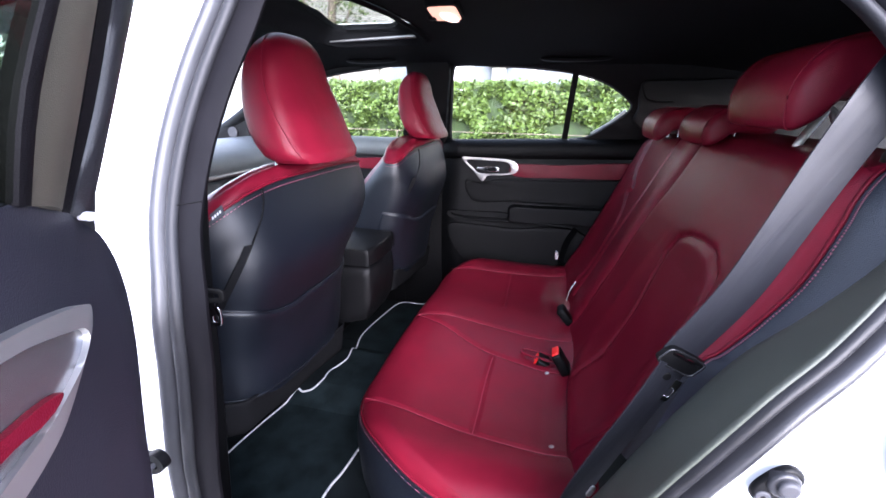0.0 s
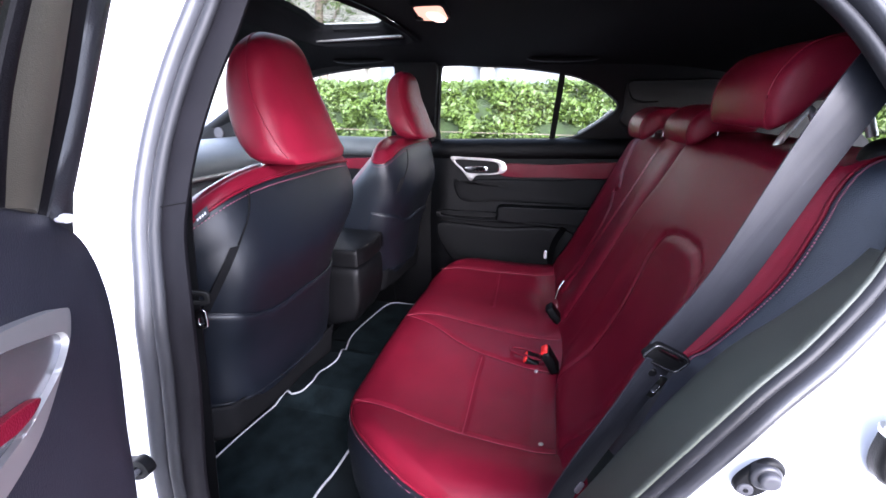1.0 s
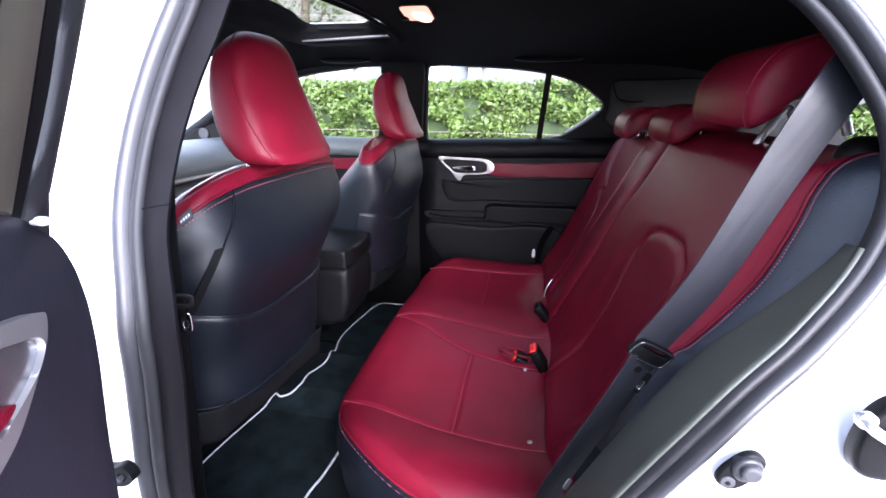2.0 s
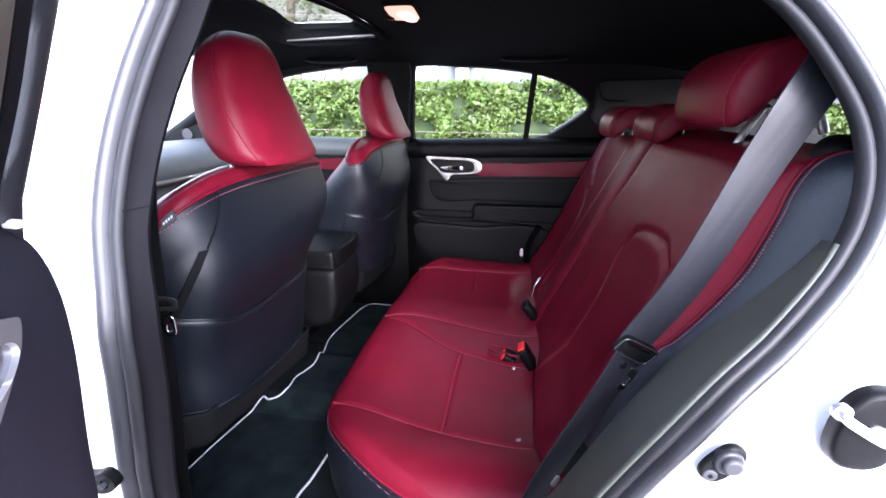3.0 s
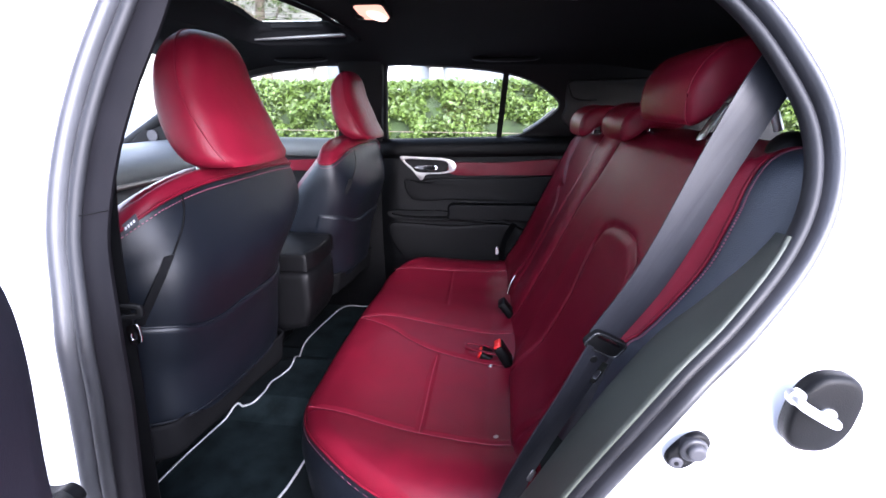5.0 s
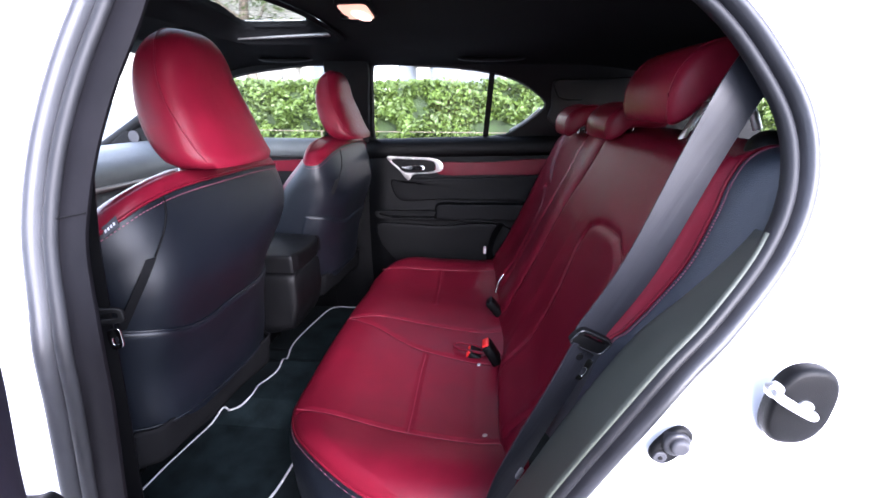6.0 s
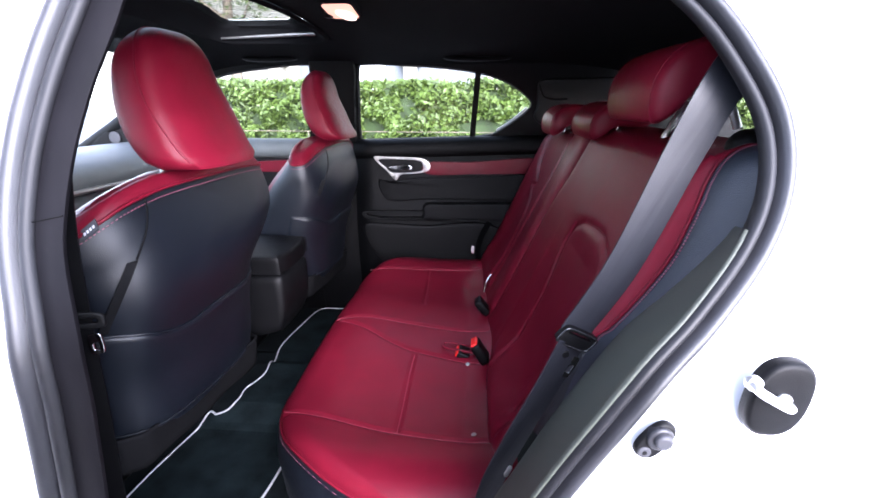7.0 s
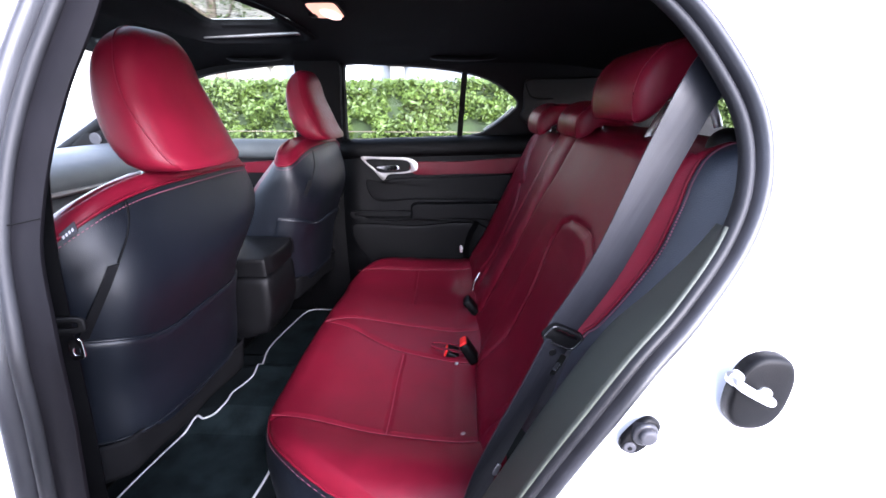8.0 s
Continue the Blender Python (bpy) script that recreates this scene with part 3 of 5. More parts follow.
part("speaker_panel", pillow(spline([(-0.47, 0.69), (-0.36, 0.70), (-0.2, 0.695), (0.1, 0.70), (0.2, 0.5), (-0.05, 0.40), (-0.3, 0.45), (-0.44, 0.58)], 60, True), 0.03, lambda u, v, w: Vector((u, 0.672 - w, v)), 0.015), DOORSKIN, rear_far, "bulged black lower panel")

for nm, xa, xb in (("grab_handle", -0.12, 0.13), ("grab_handle", -0.88, -0.66)):
    g = thing(nm, "folded black grab handle under the roof edge", "handle", "grab handles")
    part("grip", tube(spline([(xa, 0.575, 1.362), (xa + 0.03, 0.55, 1.352), ((xa + xb) / 2, 0.545, 1.348), (xb - 0.03, 0.55, 1.352), (xb, 0.575, 1.362)], 20), 0.012, 8, flat=0.7), PLASTIC, g)
    for x in (xa, xb):
        part("mount", box(x - 0.018, x + 0.018, 0.56, 0.60, 1.352, 1.38, 0.006), PLASTIC, g)

part("pillar_lip", tube(spline([(0.24, 0.602, 1.265), (0.2485, 0.600, 1.2406), (0.2627, 0.598, 1.2194), (0.2985, 0.594, 1.211), (0.345, 0.59, 1.2115)], 20), 0.0035, 8), PLASTIC, far, "dark curled lip of the rear pillar trim")
part("rear_pillar_trim", pillow(spline([(0.245, 1.13), (0.242, 1.19), (0.238, 1.25), (0.25, 1.281), (0.32, 1.284), (0.42, 1.286), (0.55, 1.284), (0.60, 1.20), (0.58, 1.08), (0.40, 1.06)], 60, True), 0.022, lambda u, v, w: far_place(u, v, w + 0.012), 0.012), TRIM_DARK, far, "grey rear pillar trim")
# the tail: rear pillars, hatch and rear window
hatch = thing("tailgate", "closed tailgate with a sloping rear window and grey trim", "tailgate", kind="structure")
GLASS = [(-0.56, 0.76, 1.30), (0.56, 0.76, 1.30), (0.62, 1.10, 1.02), (-0.62, 1.10, 1.02)]
part("pane", mesh_of([Vector((x, y, z)) for y, x, z in GLASS], [(0, 1, 2, 3)]), CLEAR, hatch).visible_shadow = False
part("upper_trim", loft([[Vector((0.70 + 0.0 * y, y, 1.345 - 0.05 * abs(y))), Vector((0.735, y, 1.315)), Vector((0.765, y, 1.285)), Vector((0.80, y, 1.275))] for y in np.linspace(-0.6, 0.6, 16)], False), GREY_WARM, hatch, "grey hatch trim", thick=0.01)
part("lower_panel", box(1.08, 1.2, -0.66, 0.66, 0.30, 1.03, 0.02), PLASTIC, hatch)
for s in (-1, 1):
    part("rear_pillar", loft([[Vector((0.62, s * 0.64, z0)), Vector((0.80, s * 0.615, z1)), Vector((1.12, s * 0.665, z2)), Vector((1.15, s * 0.70, z2)), Vector((0.5, s * 0.72, z0 - 0.02))] for z0, z1, z2 in ((1.08, 1.04, 0.98), (1.36, 1.30, 1.02))], True), PLASTIC, hatch)
single("luggage_cover", box(0.40, 1.08, -0.60, 0.60, 0.985, 1.0, 0.004), PLASTIC, "black luggage cover behind the rear seat", "luggage cover")
single("rear_side_panel", loft([[Vector((x, 0.70, z)) for x in (0.30, 0.6, 1.15)] for z in (0.26, 1.06)], False), PLASTIC, "black luggage side panel", "trim", "structure", thick=0.01)
single("rear_side_panel", loft([[Vector((x, -0.74, z)) for x in (0.45, 0.6, 1.15)] for z in (0.26, 1.02)], False), PLASTIC, "black luggage side panel", "trim", "structure", thick=0.01)

# the nose: dashboard, windscreen and front pillars
dash = thing("dashboard", "grey-black vinyl dashboard with a silver strip", "dashboard", kind="structure")
prof = [(-1.85, 0.98), (-1.6, 1.02), (-1.45, 1.035), (-1.30, 1.035), (-1.20, 1.015), (-1.155, 0.985), (-1.15, 0.96), (-1.17, 0.93), (-1.16, 0.86), (-1.20, 0.70), (-1.30, 0.45), (-1.5, 0.27)]
part("top_pad", loft([[Vector((x, y, z)) for x, z in prof] for y in np.linspace(-0.68, 0.68, 20)], False), DASH, dash, thick=0.006)
part("strip", tube([Vector((-1.148, y, 0.945)) for y in np.linspace(-0.66, 0.66, 10)], 0.008, 8), SILVER, dash, "silver dashboard strip")
part("air_vent", box(-1.165, -1.135, 0.46, 0.60, 0.87, 0.93, 0.008), PLASTIC, dash, "black air vent")
screen = thing("windscreen", "clear windscreen of the car", "windscreen", kind="structure")
part("pane", mesh_of([Vector(p) for p in ((-1.05, -0.56, 1.375), (-1.05, 0.56, 1.375), (-1.86, 0.69, 0.97), (-1.86, -0.69, 0.97))], [(0, 1, 2, 3)]), CLEAR, screen).visible_shadow = False
for s in (-1, 1):
    fp = part("front_pillar", tube(spline([(-1.00, s * 0.575, 1.375), (-1.25, s * 0.62, 1.265), (-1.46, s * 0.66, 1.135), (-1.74, s * 0.70, 0.99)], 14), 0.032, 10), PLASTIC, screen)
    part("tweeter_cover", pillow(spline([(-1.66, 1.01), (-1.46, 1.01), (-1.45, 1.07), (-1.47, 1.13)], 24, True), 0.03, lambda u, v, w, s=s: Vector((u, s * (0.675 - w), v)), 0.01), PLASTIC, fp)
    part("tweeter", pillow(squircle(-1.53, 1.052, 0.026, 0.026, 2, 20), 0.006, lambda u, v, w, s=s: Vector((u, s * (0.643 - w), v)), 0.003), GREYCAP, fp, "round tweeter grille")
# near front door and its window, seen past the pillar
nf = thing("door_4", "closed front door with dark trim beside the driver's seat", "door", kind="structure")
part("panel", box(-1.5, -0.56, -0.74, -0.70, 0.36, 1.0, 0.01), DOORSKIN, nf)
part("outer_panel", box(-1.7, -0.62, -0.86, -0.82, 0.22, 1.02, 0.012), PAINT, nf, "white painted door skin")
part("window_pane", plate([(-0.58, 1.0), (-0.58, 1.30), (-0.8, 1.33), (-1.1, 1.28), (-1.45, 1.05), (-1.45, 1.0)], 0.004, lambda u, v, w: Vector((u, near_y(v) + 0.0 + w, v)), 0), CLEAR, nf).visible_shadow = False
bp = thing("pillar_near", "dark plastic B-pillar trim beside the doorway", "pillar", kind="structure")
part("trim_panel", loft([[Vector((x + dx, near_y(z) + y, z)) for x, y in ((-0.47, 0.012), (-0.445, 0.018), (-0.50, 0.055), (-0.55, 0.085), (-0.60, 0.09), (-0.63, 0.03))] for z, dx in ((0.40, -0.01), (0.7, -0.01), (0.95, 0.005), (1.1, -0.01), (1.25, -0.015), (1.37, 0.0))], True, True), PLASTIC, bp, angle=60)


# ---- seats ----
OUTER = spline([(0, 0), (-0.002, -0.08), (-0.006, -0.14), (-0.013, -0.18), (-0.030, -0.212), (-0.065, -0.236), (-0.11, -0.252), (-0.16, -0.262)], 22)


def seat_back_rings(deeper, n=56, m=44):
    """The sections of a front seat's backrest, from below up, round a centre line at y = 0."""
    rear = curve_of([(0.51, -0.66), (0.53, -0.61), (0.56, -0.583), (0.75, -0.53), (0.83, -0.50), (0.92, -0.473), (1.0, -0.485), (1.06, -0.506)])
    half = curve_of([(0.51, 0.216), (0.62, 0.228), (0.72, 0.238), (0.8, 0.246), (0.86, 0.252), (0.92, 0.257), (0.98, 0.262), (1.03, 0.265), (1.06, 0.262)])
    deep = curve_of([(0.51, 0.049), (0.62, 0.078), (0.72, 0.088), (0.8, 0.095), (0.86, 0.098), (0.92, 0.079), (0.98, 0.048), (1.03, 0.040), (1.06, 0.036)])
    boxy = curve_of([(0.51, 2.84), (0.62, 2.45), (0.72, 2.29), (0.8, 1.85), (0.86, 1.85), (0.92, 2.2), (0.98, 3.2), (1.03, 4.1), (1.06, 4.4)])
    rings = []
    for j in range(m + 1):
        z = 0.51 + (1.055 - 0.51) * j / m
        w, d, p = half(z), deep(z), boxy(z)
        if deeper:
            d, p = deeper(z), 3.2
        xc = rear(z) - d
        ring = [(xc + dx, dy, z) for dx, dy in squircle(0, 0, d, w, p, n)]
        if not deeper:
            # the outer half: a nearly flat rear panel that turns sharply into the side panel
            for i in range(n // 2 + 1, n):
                k = n - i
                if k <= 21:
                    dx, dy = OUTER[k]
                else:
                    f = (k - 21) / 7
                    dx, dy = OUTER[21][0] - 0.02 * f, OUTER[21][1] * (1 - f)
                ring[i] = (rear(z) + dx * min(1.0, 0.55 + (1.06 - z) * 6), dy * w / 0.262, z)
        rings.append(ring)
    for k in range(1, 6):
        a = math.pi / 2 * k / 5
        f = 1 - (1 - math.cos(a)) * 0.5
        z = 1.055 + 0.034 * math.sin(a)
        base = rings[m]
        cx = sum(p[0] for p in base) / n
        rings.append([(cx + (p[0] - cx) * f, p[1] * (0.75 + 0.25 * f), z) for p in base])
    # the shoulders slope down to the sides
    out = []
    for r in rings:
        row = []
        for x, y, z in r:
            drop = (0.042 if deeper else 0.044 if y < 0 else 0.012) * max(0.0, (z - 0.85) / 0.2) * (abs(y) / 0.26) ** 3.6
            if not deeper and y < 0.05:
                # the outer shoulder falls away to the front
                front = min(1.0, max(0.0, (rear(min(z, 1.055)) - x - 0.01) / 0.06))
                drop += 0.022 * front * min(1.0, (0.05 - y) / 0.2) * min(1.0, max(0.0, (z - 0.93) / 0.12))
            row.append(Vector((x, y, z - drop)))
        out.append(row)
    return out


def front_seat(side, dx, deeper, rim, label):
    """A front seat: backrest in a red cover with a black rear shell, headrest on two posts, cushion and pocket."""
    s = thing("front_seat", label, "seat", "front seats", at=(dx, side, 0))
    rings = seat_back_rings(deeper)
    n = len(rings[0])
    top = 45
    # i = 0 faces the tail; the shell runs from -rim to +rim
    bm_shell = bmesh.new()
    bm_cover = bmesh.new()
    for bm, test in ((bm_shell, True), (bm_cover, False)):
        vs = [[bm.verts.new(v) for v in r] for r in rings]
        for j in range(len(rings) - 1):
            for i in range(n):
                off = min(i, n - 1 - i)
                isshell = off < rim and j < top
                if isshell == test:
                    bm.faces.new((vs[j][i], vs[j][(i + 1) % n], vs[j + 1][(i + 1) % n], vs[j + 1][i]))
        if not test:
            bm.faces.new(vs[-1])
        bmesh.ops.delete(bm, geom=[v for v in bm.verts if not v.link_faces], context="VERTS")
    part("back_shell", bm_shell, NAVY, s, "black leather seat back shell")
    back = part("backrest", bm_cover, RED, s, "red leather backrest")
    seam = [rings[top][i % n] + Vector((0.0015, 0, 0.0)) for i in range(-rim, rim + 1)]
    part("seam_piping", tube(seam, 0.0028, 6), RED, back)
    low = [rings[top - 1][i % n] + Vector((0.0032, -0.0016 if i < 0 else 0.0016, -0.001)) for i in range(-rim + 1, rim)]
    path = spline([tuple(p) for p in low], 900)
    even, gone = [path[0]], 0.0
    for a, b in zip(path, path[1:]):
        gone += (b - a).length
        if gone >= 0.0032:
            even.append(b)
            gone = 0.0
    bits = [tube([even[k], even[k + 1]], 0.0008, 5) for k in range(0, len(even) - 1, 2)]
    tagged(part("stitching", join(*bits), STITCH, back, "pink stitching"), kind="stuff")

    # map pocket: a panel that wraps round the shell, with a sloping mouth
    mouth = curve_of([(-0.262, 0.868), (-0.24, 0.858), (-0.2, 0.843), (-0.155, 0.824), (-0.10, 0.814), (-0.04, 0.818), (0.05, 0.815), (0.116, 0.807), (0.235, 0.80)])

    def shell_at(a, z, out):
        """A place on the shell: a counts along the section from its rear middle, z is the height, out the distance from it."""
        j = min(max((z - 0.51) / (1.055 - 0.51) * 44, 0), 43.99)
        p = []
        for r in (rings[int(j)], rings[int(j) + 1]):
            i = math.floor(a)
            p.append(r[i % n].lerp(r[(i + 1) % n], a - i))
        q = p[0].lerp(p[1], j - int(j))
        mid = Vector((sum(v.x for v in rings[int(j)]) / n, 0, q.z))
        d = q - mid
        d = Vector((d.x * 2.5, d.y * 0.5, 0)).normalized()
        return q + d * out

    def pocket(u, v):
        a = -20 + 33 * u if side < 0 else -13 + 26 * u
        y = shell_at(a, 0.8, 0).y
        z0 = 0.615 - 0.024 * y / 0.24
        z = z0 + (mouth(y) - z0) * v
        return shell_at(a, z, 0.0015 + 0.0045 * min(1.0, (1 - v) * 30) * min(1.0, 8 * u, 8 * (1 - u)))
    part("map_pocket", sheet(pocket, 52, 30), NAVY, s, "black map pocket", thick=0.002)
    part("pocket_hem", tube([pocket(i / 52, 0.998) + Vector((0.0012, 0, 0.0005)) for i in range(53)], 0.0022, 6), NAVY, s)
    part("pocket_hem", tube([pocket(i / 52, 0.0) + Vector((0.001, 0, 0)) for i in range(53)], 0.003, 6), NAVY, s)

    def skirt_at(u, v):
        y = (u * 2 - 1)
        side_turn = max(0.0, abs(y) - 0.85) / 0.15
        return Vector((-0.560 - 0.012 * (1 - v) - 0.05 * side_turn, y * 0.236, 0.545 - 0.022 * y + 0.078 * v + 0.003 * math.sin(7 * y) * (1 - v)))
    part("lower_panel", sheet(skirt_at, 30, 8), KICK, s, "matt black lower panel", thick=0.004)
    # side seam and strap on the outer half
    shift = 0.0 if side < 0 else 0.012
    ridge = spline([(-0.5071 + shift, -0.1497, 1.0546), (-0.5014 + shift, -0.1578, 1.0320), (-0.4967 + shift, -0.1742, 1.0080), (-0.4971 + shift, -0.1892, 0.9886), (-0.4997 + shift, -0.2007, 0.9713)], 24)
    part("side_seam", tube([Vector(p) for p in ridge], 0.0016, 6), KICK, s)
    strap = spline([(-0.5028 + shift, -0.2058, 0.9701), (-0.5103 + shift, -0.2177, 0.9454), (-0.5278 + shift, -0.2276, 0.9096), (-0.5537 + shift, -0.2310, 0.8673), (-0.5604 + shift, -0.2309, 0.8564)], 18)
    part("pull_strap", ribbon([Vector(p) for p in strap], 0.0075, lambda i: Vector((0.7, 0.7, 0.1)), 0.0025), KICK, s, "black webbing strap")
    if side < 0:
        tag = [Vector((-0.5405, -0.2375, 1.019)), Vector((-0.5245, -0.2265, 1.0345))]
        part("woven_tag", ribbon(tag, 0.0075, lambda i: Vector((0.35, -0.2, -1)), 0.0012), LABEL, s, "small grey woven tag")
        for k in range(4):
            a, b = tag[0].lerp(tag[1], 0.12 + 0.2 * k), tag[0].lerp(tag[1], 0.24 + 0.2 * k)
            part("tag_bar", ribbon([a + Vector((0.0005, -0.0014, 0)), b + Vector((0.0005, -0.0014, 0))], 0.002, lambda i: Vector((0.35, -0.2, -1)), 0.0004), PIPING, s)
    # headrest
    hr = []
    hz = 1 - (1 - np.linspace(0, 1, 34)) ** 1.7
    hw = curve_of([(0, 0.1154), (0.12, 0.1214), (0.3, 0.1205), (0.6, 0.1072), (0.85, 0.0917), (1, 0.087)])
    hd = curve_of([(0, 0.0607), (0.12, 0.0625), (0.4, 0.0623), (0.65, 0.0529), (0.85, 0.0466), (1, 0.0439)])
    lean = curve_of([(0, -0.4885), (0.12, -0.508), (0.4, -0.5343), (0.65, -0.5483), (0.85, -0.5486), (1, -0.5446)])
    slim, low, tall = (1.0, 1.0911, 0.2286) if side < 0 else (0.88, 1.083, 0.215)
    for t in hz:
        off = (0.0105 + 0.0158 * t) * (1 if side < 0 else 0.4)
        k = max(0.0, (t - 0.713) / 0.287)
        end = min(1.0, 0.88 + 0.12 * math.sqrt(min(1, t / 0.05))) * (0.06 + 0.94 * math.sqrt(max(0.0, 1 - k ** 2.2)))
        c = lean(t) - hd(t) * (1 - slim)
        hr.append([Vector((x, y, low + tall * t)) for x, y in squircle(c, off, hd(t) * slim * end, hw(t) * (0.225 + 0.775 * end), 2.88, 48)])
    head = part("headrest", loft(hr, True, True), RED, s, "red leather headrest")
    sewn = curve_of([(0, 40.1), (4, 39.4), (8, 38.2), (14, 37.6), (20, 37.0), (25, 35.9), (29, 34.6), (32, 34.0)])
    for mirror in (False, True):
        line = []
        for k, r in enumerate(hr[1:33]):
            a = sewn(k)
            a = 48 - a if mirror else a
            p = r[int(a) % 48].lerp(r[(int(a) + 1) % 48], a - int(a))
            line.append(p + (p - Vector((-0.525, 0.015, p.z))).normalized() * 0.0003)
        part("seam", tube(line, 0.0013, 6), RED, head)
    for y in (-0.06, 0.06):
        part("post", tube([Vector((-0.535, y, 1.04)), Vector((-0.535, y, 1.10))], 0.006, 10), CHROME, s, "chrome headrest post")
        part("post_collar", tube([Vector((-0.535, y, 1.070)), Vector((-0.535, y, 1.083))], 0.012, 12), PLASTIC, s)
    # cushion
    cr = []
    for t in np.linspace(0, 1, 10):
        x = -0.72 - 0.38 * t
        cr.append([Vector((x, y, z)) for y, z in squircle(0, 0.535 + 0.02 * t, 0.245, 0.06, 3.5, 40)])
    part("cushion", loft(cr, True, True), RED, s, "red leather seat cushion")
    part("base", box(-1.10, -0.86, -0.20, 0.20, 0.27, 0.46, 0.02), PLASTIC, s, "black seat base")
    return s


front_seat(-0.37, 0.0, None, 21, "driver's seat with red leather, a red headrest and black back shell")
front_seat(0.37, 0.03, curve_of([(0.51, 0.10), (0.6, 0.13), (0.78, 0.132), (0.88, 0.132), (0.96, 0.105), (1.02, 0.07), (1.06, 0.045)]), 19, "passenger seat with red leather, a red headrest and black back shell")

# ---- rear bench ----
bench = thing("rear_seat", "red leather rear bench seat with black sides and stitched seams", "seat")


def groove(a, b, lines, wide=0.006):
    """How deep the seams cut at (a, b): 0 away from them, 1 on them."""
    best = 0.0
    for line in lines:
        for (p, q) in zip(line, line[1:]):
            dx, dy = q[0] - p[0], q[1] - p[1]
            t = ((a - p[0]) * dx + (b - p[1]) * dy) / (dx * dx + dy * dy)
            t = min(1, max(0, t))
            d2 = (a - p[0] - dx * t) ** 2 + (b - p[1] - dy * t) ** 2
            if d2 < wide * wide * 9:
                best = max(best, math.exp(-d2 / (wide * wide)))
    return best


SEAT_SEAMS = [spline(q, 12) for q in (
    [(-0.395, -0.395), (-0.27, -0.415), (-0.134, -0.442), (0.07, -0.47)],
    [(-0.14, -0.14), (-0.142, -0.26), (-0.136, -0.44)],
    [(-0.405, 0.022), (-0.30, -0.03), (-0.22, -0.085), (-0.133, -0.129), (0.06, -0.183)],
    [(-0.405, 0.024), (-0.32, 0.04), (-0.2, 0.03), (-0.065, 0.0), (0.06, -0.02)],
    [(-0.15, 0.17), (-0.155, 0.3), (-0.16, 0.46)],
    [(-0.40, 0.44), (-0.2, 0.46), (0.07, 0.47)],
)]


def cushion_front(y):
    """The front edge in plan; the corner by the doorway is the rounder."""
    flat, wide, deep = (0.30, 0.31, 0.42) if y < 0 else (0.36, 0.275, 0.36)
    t = min(1.0, max(0.0, (abs(y) - flat) / wide))
    return -0.425 + deep * (1 - math.sqrt(1 - t * t))


def cushion_z(x, y):
    bol = 0.018 * math.exp(-((abs(y) - 0.52) / 0.07) ** 2)
    dip = -0.012 * math.exp(-((abs(y) - 0.3) / 0.12) ** 2)
    return 0.556 + bol + dip + 0.012 * math.exp(-((x + 0.33) / 0.1) ** 2) + 0.02 * max(0.0, (x - 0.0) / 0.1)


def cushion_top(u, v):
    y = -0.607 + 1.237 * v
    xf, xb = cushion_front(y), 0.10
    x = xf + (xb - xf) * (u ** 1.35)
    edge = min(1.0, (x - xf) / 0.055)
    side = min(1.0, ((0.607 if y < 0 else 0.63) - abs(y)) / 0.045)
    k = min(edge, side)
    drop = 0.034 * (1 - math.sqrt(max(0.0, 1 - (1 - k) ** 2)))
    return Vector((x, y, cushion_z(x, y) - drop - 0.005 * groove(x, y, SEAT_SEAMS, 0.005)))


part("cushion", sheet(cushion_top, 110, 260), RED, bench, "red leather seat cushion")
for line in SEAT_SEAMS:
    pts = [Vector((x, y, cushion_z(x, y) - 0.0038)) for x, y in line]
    part("seat_seam", tube(pts, 0.0010, 6), SEAM, bench)
rim = [cushion_top(0, v) for v in np.linspace(0, 1, 90)]
rim = [Vector((0.10, -0.607, rim[0].z))] + rim + [Vector((0.10, 0.63, rim[-1].z))]
mid = Vector((-0.05, 0, 0))
skirt = []
for out, z in ((0.0, None), (0.010, 0.50), (0.014, 0.46), (0.008, 0.38), (-0.015, 0.27)):
    ring = []
    for p in rim:
        d = Vector((p.x - mid.x, p.y * 0.6, 0)).normalized()
        ring.append(Vector((p.x, p.y, p.z if z is None else z)) + d * out)
    skirt.append(ring)
part("seat_skirt", loft(skirt, False), NAVY, bench, "black leather front of the cushion")
part("cushion_piping", tube([p + Vector((-0.001, 0, -0.001)) for p in rim], 0.003, 6), RED, bench)
edge = []
for p in spline([tuple(p) for p in rim], 320):
    d = Vector((p.x - mid.x, p.y * 0.6, 0)).normalized()
    edge.append(p + d * 0.0052 + Vector((0, 0, -0.011)))
tagged(part("stitching", join(*[tube([a, b], 0.0006, 5) for a, b in zip(edge[::2], edge[1::2])]), STITCH, bench, "pink stitching"), kind="stuff")

